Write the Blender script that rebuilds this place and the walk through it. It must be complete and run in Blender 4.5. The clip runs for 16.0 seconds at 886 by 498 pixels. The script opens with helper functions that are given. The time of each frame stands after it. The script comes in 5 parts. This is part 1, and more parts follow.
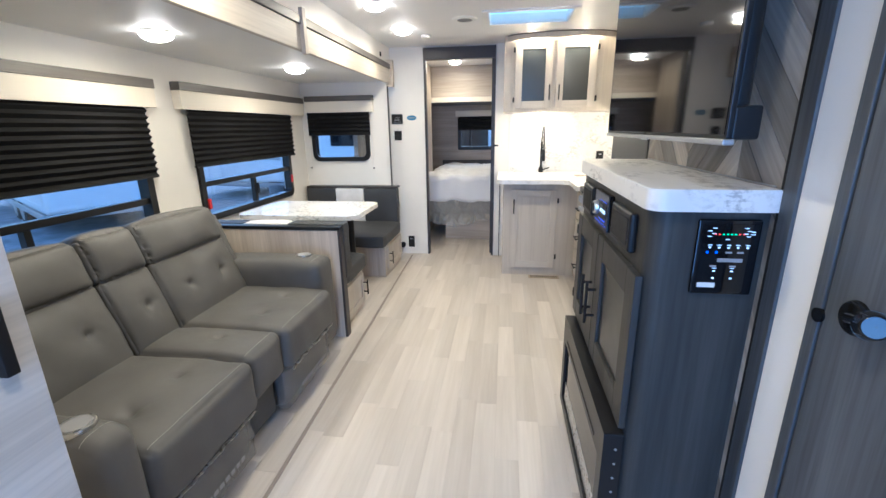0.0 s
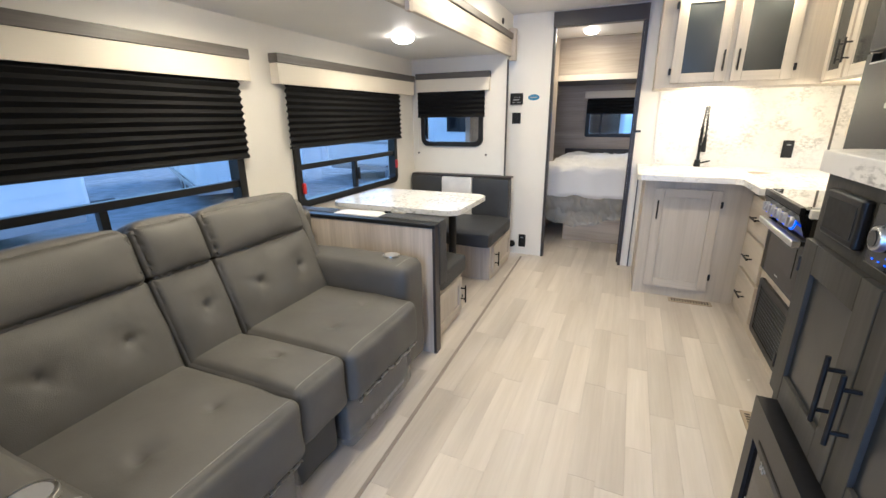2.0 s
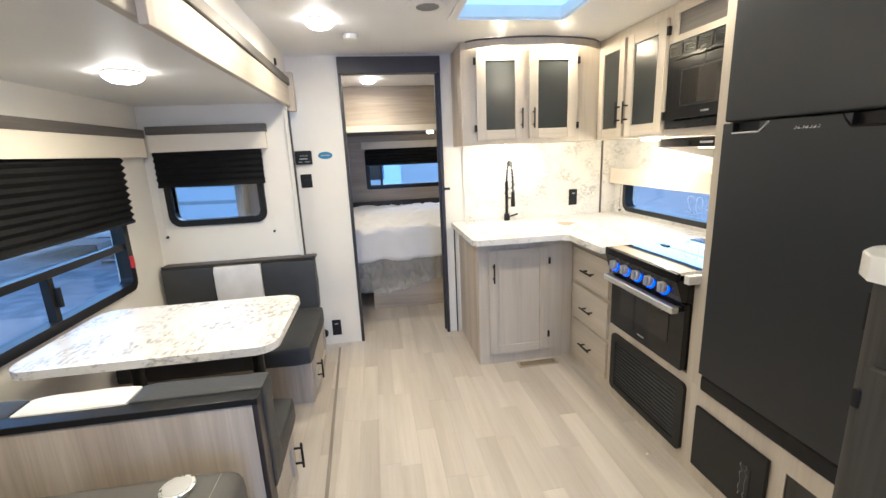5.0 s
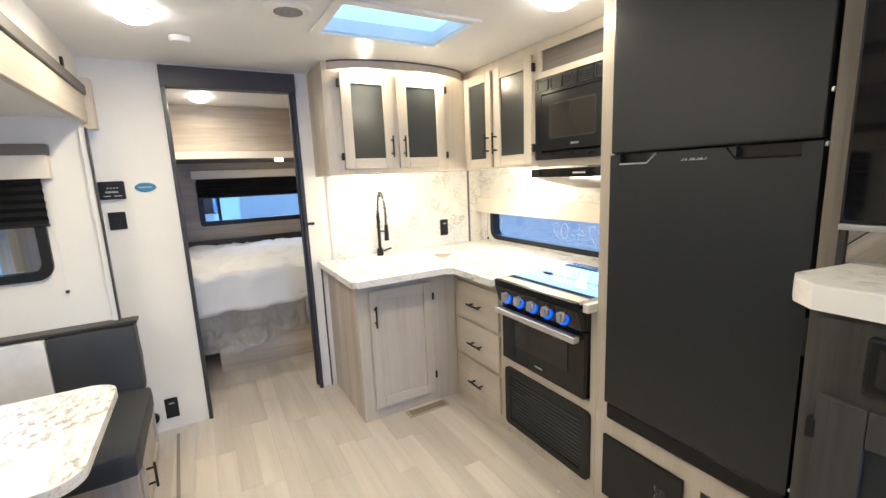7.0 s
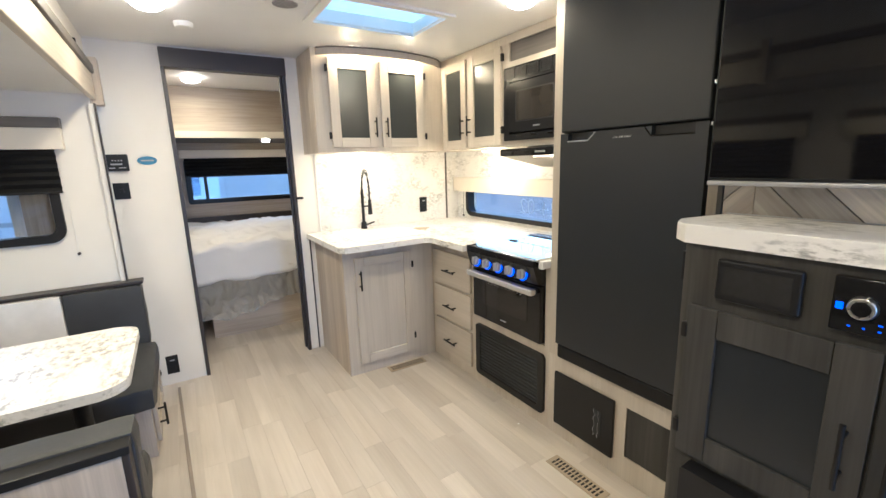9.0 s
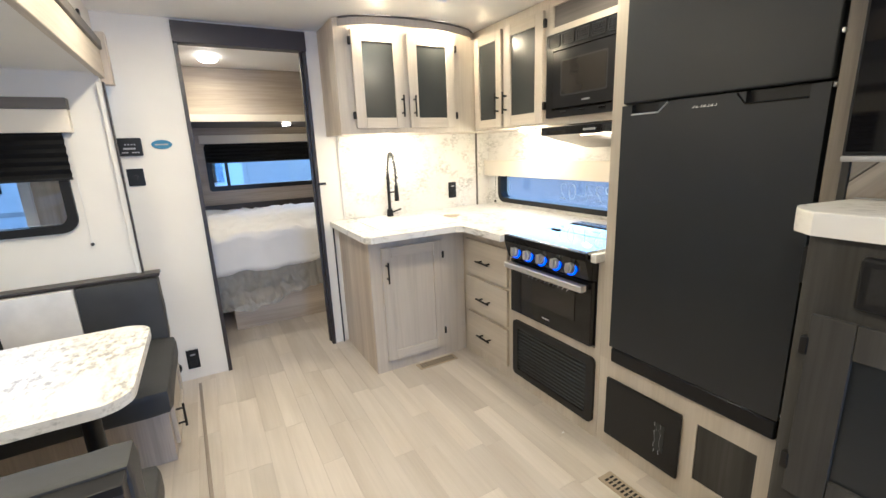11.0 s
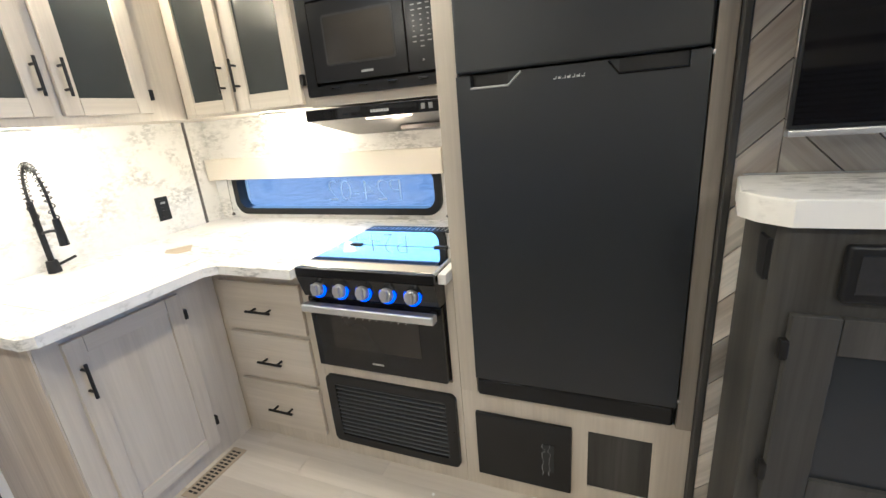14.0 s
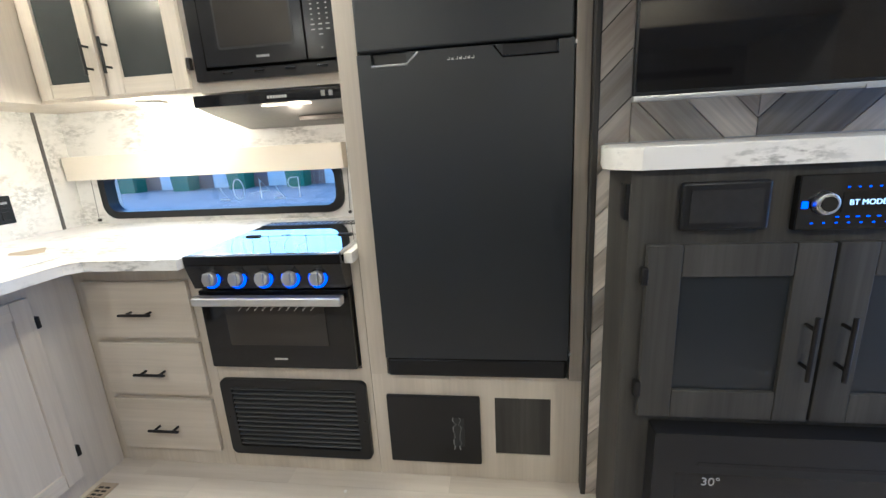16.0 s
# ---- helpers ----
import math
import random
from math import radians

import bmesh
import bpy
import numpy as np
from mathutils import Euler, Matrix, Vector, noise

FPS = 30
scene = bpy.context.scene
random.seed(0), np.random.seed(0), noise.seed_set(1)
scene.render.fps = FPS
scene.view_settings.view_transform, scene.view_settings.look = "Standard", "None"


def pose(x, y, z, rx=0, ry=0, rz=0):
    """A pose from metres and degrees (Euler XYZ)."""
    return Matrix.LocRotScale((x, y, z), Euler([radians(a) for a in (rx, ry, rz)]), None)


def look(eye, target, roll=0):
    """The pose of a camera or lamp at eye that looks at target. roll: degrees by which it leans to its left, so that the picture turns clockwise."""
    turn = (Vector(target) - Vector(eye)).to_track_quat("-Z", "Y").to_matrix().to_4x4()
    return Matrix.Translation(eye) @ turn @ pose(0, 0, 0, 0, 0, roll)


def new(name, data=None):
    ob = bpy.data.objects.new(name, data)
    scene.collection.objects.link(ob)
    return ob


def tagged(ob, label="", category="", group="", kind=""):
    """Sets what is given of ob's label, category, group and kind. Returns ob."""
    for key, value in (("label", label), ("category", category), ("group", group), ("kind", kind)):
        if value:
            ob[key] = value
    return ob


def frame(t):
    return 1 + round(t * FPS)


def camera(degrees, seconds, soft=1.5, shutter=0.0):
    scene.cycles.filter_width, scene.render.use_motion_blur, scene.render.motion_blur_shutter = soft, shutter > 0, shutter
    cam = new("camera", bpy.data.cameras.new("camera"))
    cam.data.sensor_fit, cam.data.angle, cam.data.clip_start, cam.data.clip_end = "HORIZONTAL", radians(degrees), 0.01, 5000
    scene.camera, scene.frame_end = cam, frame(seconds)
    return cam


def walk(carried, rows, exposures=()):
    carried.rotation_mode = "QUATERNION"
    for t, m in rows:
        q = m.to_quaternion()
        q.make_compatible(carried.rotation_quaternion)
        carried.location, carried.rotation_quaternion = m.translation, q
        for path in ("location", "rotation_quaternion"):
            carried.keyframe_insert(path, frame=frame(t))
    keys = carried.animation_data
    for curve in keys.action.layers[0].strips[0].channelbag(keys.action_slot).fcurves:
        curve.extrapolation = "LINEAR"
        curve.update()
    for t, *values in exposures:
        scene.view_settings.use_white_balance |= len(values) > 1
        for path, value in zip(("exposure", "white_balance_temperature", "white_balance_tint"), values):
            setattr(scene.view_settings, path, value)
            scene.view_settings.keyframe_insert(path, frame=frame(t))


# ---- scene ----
from mathutils.bvhtree import BVHTree

cam = camera(92.6, 16.0)
PATH = [
    (0, (0.107, -0.12, 1.342), (-0.169, 1.784, 0.792), -0.9),
    (0.5, (0.101, 0.0, 1.339), (-0.193, 1.896, 0.774), -0.7),
    (1, (0.105, 0.104, 1.347), (-0.331, 1.968, 0.767), -1.3),
    (1.5, (0.051, 0.25, 1.306), (-0.564, 2.063, 0.728), -0.5),
    (2, (-0.013, 0.405, 1.291), (-0.776, 2.155, 0.695), -0.6),
    (2.5, (-0.062, 0.572, 1.294), (-0.854, 2.303, 0.681), -0.7),
    (3, (-0.108, 0.736, 1.318), (-0.876, 2.473, 0.69), -1.4),
    (3.5, (-0.192, 0.851, 1.328), (-0.698, 2.678, 0.69), -1.5),
    (4, (-0.344, 0.942, 1.364), (-0.518, 2.833, 0.736), -1.9),
    (4.5, (-0.455, 1.019, 1.391), (-0.417, 2.938, 0.829), -1.9),
    (5, (-0.51, 1.146, 1.435), (-0.216, 3.073, 0.988), -2.5),
    (7.5, (-0.617, 1.477, 1.445), (0.412, 3.158, 1.105), -2.1),
    (8, (-0.65, 1.378, 1.426), (0.402, 3.041, 1.068), -1.8),
    (8.5, (-0.691, 1.274, 1.409), (0.358, 2.934, 1.029), -1.6),
    (9, (-0.732, 1.191, 1.384), (0.306, 2.853, 0.983), -1.7),
    (11.5, (-0.649, 1.52, 1.362), (0.29, 3.222, 0.891), -2.3),
    (12, (-0.605, 1.638, 1.373), (0.368, 3.316, 0.884), -3.1),
    (12.5, (-0.543, 1.795, 1.375), (0.569, 3.377, 0.862), -4.6),
    (13, (-0.476, 1.91, 1.393), (0.797, 3.352, 0.843), -4.3),
    (13.5, (-0.454, 2.005, 1.393), (1.058, 3.183, 0.821), -4.4),
    (14, (-0.469, 2.115, 1.395), (1.291, 2.848, 0.79), -4.9),
    (14.5, (-0.505, 2.175, 1.411), (1.357, 2.573, 0.799), -3.7),
    (15, (-0.535, 2.163, 1.416), (1.351, 2.484, 0.833), -3.5),
    (15.5, (-0.55, 2.117, 1.392), (1.351, 2.417, 0.845), -3.3),
    (16, (-0.562, 2.121, 1.239), (1.354, 2.4, 0.74), -3.2),
]
walk(cam, [(t, look(eye, target, roll)) for t, eye, target, roll in PATH], [(0.0, 1.65, 5050.0, 6.5), (1.0, 1.64, 5120.0, 6.5), (2.5, 1.62, 5450.0, 6.5), (5.0, 1.62, 5300.0, 6.5), (8.5, 1.62, 5400.0, 6.0), (12.5, 1.62, 5250.0, 6.0), (14.5, 1.62, 4950.0, 5.5), (16.0, 1.62, 4850.0, 5.5)])

# ---- world, sun, exposure ----
world = bpy.data.worlds.new("dusk_sky")
world.use_nodes = True
scene.world = world
wn = world.node_tree.nodes
sky = wn.new("ShaderNodeTexSky")
sky.sky_type = "NISHITA"
sky.sun_disc = False
sky.sun_elevation = radians(38)
sky.sun_rotation = radians(8)
sky.air_density, sky.dust_density, sky.ozone_density = 1.2, 0.3, 4.0
wn["Background"].inputs["Strength"].default_value = 0.15
world.node_tree.links.new(sky.outputs["Color"], wn["Background"].inputs["Color"])

sun_data = bpy.data.lights.new("sun", "SUN")
sun_data.energy, sun_data.angle, sun_data.color = 0.8, radians(40), (1.0, 0.96, 0.92)
sun = new("sun", sun_data)
sun.matrix_world = look((0, 0, 0), (-0.15, -1.0, -0.8))
tagged(sun, kind="structure")


def lamp_light(x, y, z, watts, radius=0.05, color=(1.0, 0.775, 0.465)):
    """A small lamp just under a fitting."""
    d = bpy.data.lights.new("lamp_light", "POINT")
    d.energy, d.shadow_soft_size, d.color = watts * 0.5, radius, color
    ob = new("lamp_light", d)
    ob.location = (x, y, z)
    return ob


def down_light(x, y, z, watts, size=0.11, color=(1.0, 0.775, 0.465)):
    """The light that a ceiling fitting throws downwards."""
    d = bpy.data.lights.new("lamp_light", "AREA")
    d.shape, d.size, d.energy, d.color = "DISK", size, watts * 0.5, color
    ob = new("lamp_light", d)
    ob.location = (x, y, z)
    return ob


def area_light(m, sx, sy, watts, color):
    d = bpy.data.lights.new("daylight", "AREA")
    d.shape, d.size, d.size_y, d.energy, d.color = "RECTANGLE", sx, sy, watts, color
    ob = new("daylight", d)
    ob.matrix_world = m
    return ob


# daylight that comes in by the open entrance behind
area_light(look((0.05, -1.66, 1.05), (0.05, 0.0, 1.0)), 0.66, 1.8, 11.5, (0.22, 0.47, 1.0))

# ---- materials ----
def nodes_of(name):
    m = bpy.data.materials.new(name)
    m.use_nodes = True
    nt = m.node_tree
    return m, nt, nt.nodes["Principled BSDF"]


def add(nt, kind, **values):
    n = nt.nodes.new(kind)
    for k, v in values.items():
        n.inputs[k.replace("_", " ")].default_value = v
    return n


def ramp(nt, fac, stops):
    r = nt.nodes.new("ShaderNodeValToRGB")
    el = r.color_ramp.elements
    while len(el) < len(stops):
        el.new(0.5)
    for e, (p, c) in zip(el, stops):
        e.position, e.color = p, (*c, 1)
    nt.links.new(fac, r.inputs["Fac"])
    return r.outputs["Color"]


def coords(nt, scale=(1, 1, 1), spread=0.0, slant=0):
    tc = nt.nodes.new("ShaderNodeTexCoord")
    mp = nt.nodes.new("ShaderNodeMapping")
    mp.inputs["Scale"].default_value = scale
    source = tc.outputs["Object"]
    if slant:
        turned = nt.nodes.new("ShaderNodeMapping")
        turned.inputs["Rotation"].default_value = (radians(-slant), 0, 0)
        nt.links.new(source, turned.inputs["Vector"])
        source = turned.outputs["Vector"]
    nt.links.new(source, mp.inputs["Vector"])
    if spread:
        oi = nt.nodes.new("ShaderNodeObjectInfo")
        ml = nt.nodes.new("ShaderNodeMath")
        ml.operation = "MULTIPLY"
        ml.inputs[1].default_value = spread
        nt.links.new(oi.outputs["Random"], ml.inputs[0])
        nt.links.new(ml.outputs[0], mp.inputs["Location"])
    return mp.outputs["Vector"]


def noise_tex(nt, vec, scale, detail=4.0, rough=0.55):
    n = add(nt, "ShaderNodeTexNoise", Scale=scale, Detail=detail, Roughness=rough)
    nt.links.new(vec, n.inputs["Vector"])
    return n.outputs["Fac"]


def bump(nt, bsdf, height, strength, distance):
    b = add(nt, "ShaderNodeBump", Strength=strength, Distance=distance)
    nt.links.new(height, b.inputs["Height"])
    nt.links.new(b.outputs["Normal"], bsdf.inputs["Normal"])


def mixed(nt, fac, a, b, blend="MIX"):
    n = nt.nodes.new("ShaderNodeMix")
    n.data_type, n.blend_type = "RGBA", blend
    for sock, val in ((n.inputs[0], fac), (n.inputs[6], a), (n.inputs[7], b)):
        if isinstance(val, (int, float)):
            sock.default_value = val
        elif isinstance(val, tuple):
            sock.default_value = (*val, 1)
        else:
            nt.links.new(val, sock)
    return n.outputs[2]


def plain(name, color, rough=0.5, metal=0.0, vary=0.08, grain=60.0, relief=0.05, coat=0.0):
    """A painted, moulded or metal surface with faint mottling and fine relief."""
    m, nt, b = nodes_of(name)
    v = coords(nt)
    lo = tuple(c * (1 - vary) for c in color)
    hi = tuple(min(1, c * (1 + vary)) for c in color)
    big = noise_tex(nt, v, 3.0, 3.0)
    nt.links.new(ramp(nt, big, [(0.3, lo), (0.7, hi)]), b.inputs["Base Color"])
    fine = noise_tex(nt, v, grain, 3.0)
    rr = nt.nodes.new("ShaderNodeMapRange")
    rr.inputs["To Min"].default_value, rr.inputs["To Max"].default_value = rough * 0.85, min(1, rough * 1.15)
    nt.links.new(fine, rr.inputs["Value"])
    nt.links.new(rr.outputs[0], b.inputs["Roughness"])
    b.inputs["Metallic"].default_value = metal
    b.inputs["Coat Weight"].default_value = coat
    if relief:
        bump(nt, b, fine, relief, 0.002)
    return m


def wood(name, dark, light, along="z", rough=0.5, spread=7.0, contrast=(0.32, 0.68), fine=1.0, tone=0.0, slant=0):
    """Wood-grain print: long streaks along one axis over broad bands."""
    m, nt, b = nodes_of(name)
    s = {"x": (0.6, 9, 9), "y": (9, 0.6, 9), "z": (9, 9, 0.6)}[along]
    f = {"x": (3, 90, 90), "y": (90, 3, 90), "z": (90, 90, 3)}[along]
    broad = noise_tex(nt, coords(nt, s, spread, slant), 1.0, 5.0, 0.6)
    streak = noise_tex(nt, coords(nt, f, spread, slant), 1.0, 3.0, 0.6)
    col = ramp(nt, broad, [(contrast[0], dark), (contrast[1], light)])
    mid = (1.0 - 0.22 * fine,) * 3
    st = ramp(nt, streak, [(0.35, mid), (0.62, (1.0, 1.0, 1.0))])
    col = mixed(nt, 0.8, col, st, "MULTIPLY")
    if tone:
        oi = nt.nodes.new("ShaderNodeObjectInfo")
        shade = ramp(nt, oi.outputs["Random"], [(0.0, (1 - tone,) * 3), (1.0, (1 + 0.25 * tone, 1 + 0.22 * tone, 1 + 0.18 * tone))])
        col = mixed(nt, 1.0, col, shade, "MULTIPLY")
    nt.links.new(col, b.inputs["Base Color"])
    b.inputs["Roughness"].default_value = rough
    bump(nt, b, streak, 0.12, 0.001)
    return m


def marble(name, patch=(0.46, 0.62), grey=0.30):
    """White laminate with broken grey flecks that gather in drifts."""
    m, nt, b = nodes_of(name)
    v = coords(nt, (1.0, 0.6, 1.0))
    fleck = noise_tex(nt, coords(nt, (1.0, 0.5, 1.6)), 46.0, 6.0, 0.65)
    drift = noise_tex(nt, v, 7.0, 4.0, 0.6)
    cloud = noise_tex(nt, v, 2.5, 4.0)
    dark = ramp(nt, fleck, [(0.40, (grey, grey * 0.97, grey * 0.93)), (0.47, (0.58, 0.56, 0.53)), (0.55, (0.79, 0.77, 0.74))])
    gate = ramp(nt, drift, [(patch[0], (0.0, 0.0, 0.0)), (patch[1], (1.0, 1.0, 1.0))])
    base = ramp(nt, cloud, [(0.35, (0.72, 0.70, 0.675)), (0.65, (0.81, 0.79, 0.76))])
    nt.links.new(mixed(nt, gate, base, dark), b.inputs["Base Color"])
    b.inputs["Roughness"].default_value = 0.28
    return m


def leather(name, color):
    m, nt, b = nodes_of(name)
    v = coords(nt)
    vo = add(nt, "ShaderNodeTexVoronoi", Scale=420.0)
    nt.links.new(v, vo.inputs["Vector"])
    n = noise_tex(nt, v, 5.0, 5.0)
    nt.links.new(ramp(nt, n, [(0.3, tuple(c * 0.85 for c in color)), (0.7, tuple(c * 1.12 for c in color))]), b.inputs["Base Color"])
    wr = noise_tex(nt, v, 14.0, 4.0)
    h = mixed(nt, 0.5, vo.outputs["Distance"], wr)
    bump(nt, b, h, 0.28, 0.004)
    b.inputs["Roughness"].default_value = 0.5
    b.inputs["Specular IOR Level"].default_value = 0.36
    return m


def glow(name, color, strength):
    m, nt, b = nodes_of(name)
    b.inputs["Base Color"].default_value = (*color, 1)
    b.inputs["Emission Color"].default_value = (*color, 1)
    b.inputs["Emission Strength"].default_value = strength
    return m


def clear(name, tint=(0.9, 0.95, 1.0), rough=0.0):
    """Thin window glass: mostly see-through, with a real reflection."""
    m, nt, b = nodes_of(name)
    nt.nodes.remove(b)
    t = nt.nodes.new("ShaderNodeBsdfTransparent")
    t.inputs["Color"].default_value = (*tint, 1)
    g = nt.nodes.new("ShaderNodeBsdfGlossy")
    g.inputs["Roughness"].default_value = rough
    mx = nt.nodes.new("ShaderNodeMixShader")
    mx.inputs[0].default_value = 0.05
    for o, i in ((t.outputs[0], mx.inputs[1]), (g.outputs[0], mx.inputs[2])):
        nt.links.new(o, i)
    nt.links.new(mx.outputs[0], nt.nodes["Material Output"].inputs["Surface"])
    return m


M_WALL = plain("wall_panel_offwhite", (0.78, 0.745, 0.69), 0.55, vary=0.03, grain=220, relief=0.06)
M_CEIL = plain("ceiling_panel_white", (0.80, 0.79, 0.78), 0.5, vary=0.02, grain=120, relief=0.04)
M_SLCEIL = plain("slide_ceiling_panel", (0.74, 0.73, 0.71), 0.5, vary=0.02, grain=120, relief=0.04)
M_FLOOR = wood("washed_oak_vinyl", (0.485, 0.425, 0.36), (0.66, 0.605, 0.54), "y", 0.42, 9.0, (0.25, 0.75), 0.3, 0.13)
M_SUB = plain("vinyl_joint", (0.44, 0.385, 0.325), 0.6)
M_CAB = wood("light_greige_cabinet", (0.455, 0.40, 0.33), (0.575, 0.52, 0.445), "z", 0.45, 5.0, (0.3, 0.7), 0.42)
M_CABH = wood("light_greige_rail", (0.455, 0.40, 0.33), (0.575, 0.52, 0.445), "x", 0.45, 5.0, (0.3, 0.7), 0.42)
M_CABY = wood("light_greige_drawer", (0.455, 0.40, 0.33), (0.575, 0.52, 0.445), "y", 0.45, 5.0, (0.3, 0.7), 0.42)
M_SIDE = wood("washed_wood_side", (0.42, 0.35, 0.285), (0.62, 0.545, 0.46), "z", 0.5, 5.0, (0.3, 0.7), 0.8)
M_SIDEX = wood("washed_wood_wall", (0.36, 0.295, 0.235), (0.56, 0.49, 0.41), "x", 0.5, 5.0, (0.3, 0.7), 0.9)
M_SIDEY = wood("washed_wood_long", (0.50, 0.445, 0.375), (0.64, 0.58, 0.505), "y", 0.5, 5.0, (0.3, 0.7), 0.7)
M_DARK = wood("charcoal_stained_wood", (0.030, 0.029, 0.027), (0.078, 0.075, 0.069), "z", 0.48, 5.0, (0.25, 0.75), 1.0)
M_DOORD = wood("slate_stained_door", (0.050, 0.056, 0.064), (0.125, 0.132, 0.142), "z", 0.5, 5.0, (0.3, 0.7), 1.8)
M_DARKY = wood("dark_taupe_trim", (0.085, 0.075, 0.068), (0.15, 0.135, 0.125), "y", 0.45, 5.0)
M_DARKX = wood("dark_taupe_trim_across", (0.085, 0.075, 0.068), (0.15, 0.135, 0.125), "x", 0.45, 5.0)
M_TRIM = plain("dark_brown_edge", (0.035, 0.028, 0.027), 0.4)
M_HERR = wood("weathered_plank_rising", (0.42, 0.36, 0.30), (0.93, 0.87, 0.78), "y", 0.55, 11.0, (0.34, 0.66), 1.1, 0.58, 45)
M_HERR2 = wood("weathered_plank_falling", (0.42, 0.36, 0.30), (0.93, 0.87, 0.78), "y", 0.55, 11.0, (0.34, 0.66), 1.1, 0.58, -45)
M_MARB = marble("marble_laminate", (0.46, 0.62), 0.33)
M_SPLASH = marble("marble_splash_panel", (0.42, 0.64), 0.47)
# pale post wood, its colour darkened for the shade beside the refrigerator
M_POST = wood("pale_post_in_shade", (0.19, 0.165, 0.135), (0.31, 0.27, 0.225), "z", 0.5, 5.0, (0.3, 0.7), 1.0)
M_LOUVRE = plain("dark_grey_louvre_plastic", (0.030, 0.032, 0.035), 0.38, grain=200)
M_TABLE = marble("marble_table_laminate", (0.43, 0.58), 0.31)
M_LEATH = leather("grey_leatherette", (0.096, 0.092, 0.087))
M_LEATH2 = leather("dark_grey_leatherette", (0.045, 0.046, 0.048))
M_LEATHW = leather("white_leatherette", (0.72, 0.70, 0.69))
M_SEAM = plain("grey_thread", (0.28, 0.27, 0.26), 0.7)
M_BLIND = plain("black_pleated_cloth", (0.0135, 0.0135, 0.0145), 0.9, vary=0.2, grain=300)
M_BLACK = plain("black_plastic", (0.012, 0.012, 0.013), 0.35, grain=200)
M_MATT = plain("matt_black_metal", (0.014, 0.013, 0.013), 0.45, 0.4)
M_FRIDGE = plain("black_grained_steel", (0.0092, 0.0115, 0.0148), 0.43, 0.0, vary=0.08, grain=900, relief=0.10)
M_GLOSS = plain("gloss_black_glass", (0.008, 0.008, 0.009), 0.06, relief=0.0, grain=20)
M_TV = plain("screen_black", (0.006, 0.006, 0.007), 0.045, relief=0.0, grain=10)
M_COOK = plain("mirror_coated_cooktop_cover", (0.86, 0.87, 0.88), 0.035, 1.0, vary=0.02, relief=0.0, grain=10)
M_BRUSH = plain("brushed_bar_steel", (0.70, 0.70, 0.71), 0.34, 0.85, vary=0.03, relief=0.0)
M_SATIN = plain("satin_black", (0.010, 0.010, 0.011), 0.2, relief=0.0, grain=40)
M_KEYS = plain("dim_key_print", (0.12, 0.12, 0.125), 0.5)
M_OVEN = plain("smoked_oven_glass", (0.02, 0.018, 0.016), 0.05, relief=0.0, grain=10)
M_PANEL = plain("smoked_door_panel", (0.040, 0.044, 0.044), 0.25, relief=0.0, grain=15)
M_PANELD = plain("dark_console_panel", (0.016, 0.019, 0.023), 0.3, relief=0.0, grain=15)
M_CHROME = plain("brushed_steel", (0.62, 0.62, 0.62), 0.28, 1.0, relief=0.02)
M_SILVER = plain("silver_plastic", (0.45, 0.45, 0.46), 0.35, 0.6)
M_WHITEP = plain("white_plastic", (0.78, 0.77, 0.75), 0.4)
M_CREAM = plain("cream_valance", (0.74, 0.68, 0.585), 0.5, vary=0.03, grain=180)
M_SHEET = plain("white_bed_sheet", (0.80, 0.79, 0.81), 0.85, vary=0.03, grain=400)
M_RED = plain("red_latch", (0.55, 0.02, 0.02), 0.4)
M_BLUE = plain("blue_badge", (0.03, 0.18, 0.34), 0.35)
M_BRONZE = plain("tan_vent_paint", (0.36, 0.29, 0.21), 0.5)
M_HOLE = plain("dark_recess", (0.01, 0.009, 0.008), 0.8)
M_GLASS = clear("window_glass")
M_LENS = glow("lamp_lens", (1.0, 0.84, 0.66), 13.0)
M_LED = glow("blue_led", (0.004, 0.07, 0.8), 0.8)
M_LEDW = glow("pale_display", (0.55, 0.75, 1.0), 0.45)
M_LEDG = glow("green_led", (0.05, 0.9, 0.3), 0.4)
M_LEDR = glow("red_led", (1.0, 0.06, 0.04), 0.45)
M_HOODL = glow("hood_lamp_strip", (1.0, 0.72, 0.42), 3.0)
# opaque skylight panel that glows itself, standing in for daylight from above
M_SKYL = glow("skylight_daylight_glow", (0.34, 0.60, 0.86), 0.52)
M_TEXT = plain("pale_print", (0.34, 0.34, 0.35), 0.5)
M_EDGE = plain("taupe_edge_strip", (0.27, 0.225, 0.19), 0.45)
M_STEEL = plain("satin_steel", (0.24, 0.235, 0.225), 0.42, 0.7)
M_MARK = plain("window_marker", (0.78, 0.81, 0.85), 0.6)
M_ASPH = plain("worn_concrete_lot", (0.24, 0.24, 0.245), 0.85, vary=0.3, grain=25)
M_FIBRE = plain("white_fibreglass", (0.75, 0.76, 0.77), 0.3, vary=0.04)
M_GREEN = plain("green_bin_plastic", (0.03, 0.16, 0.09), 0.5)
M_BRICK = plain("pink_brown_render", (0.30, 0.20, 0.17), 0.8, vary=0.15)
M_RUB = plain("tyre_rubber", (0.02, 0.02, 0.02), 0.8)

for m_, level in ((M_FRIDGE, 0.55), (M_TV, 0.32), (M_SATIN, 0.2), (M_GLOSS, 0.38), (M_LOUVRE, 0.4), (M_BLACK, 0.3), (M_DARK, 0.22), (M_BLIND, 0.15)):
    m_.node_tree.nodes["Principled BSDF"].inputs["Specular IOR Level"].default_value = level
M_SPRING = plain("taupe_box_spring_cloth", (0.17, 0.15, 0.135), 0.9)


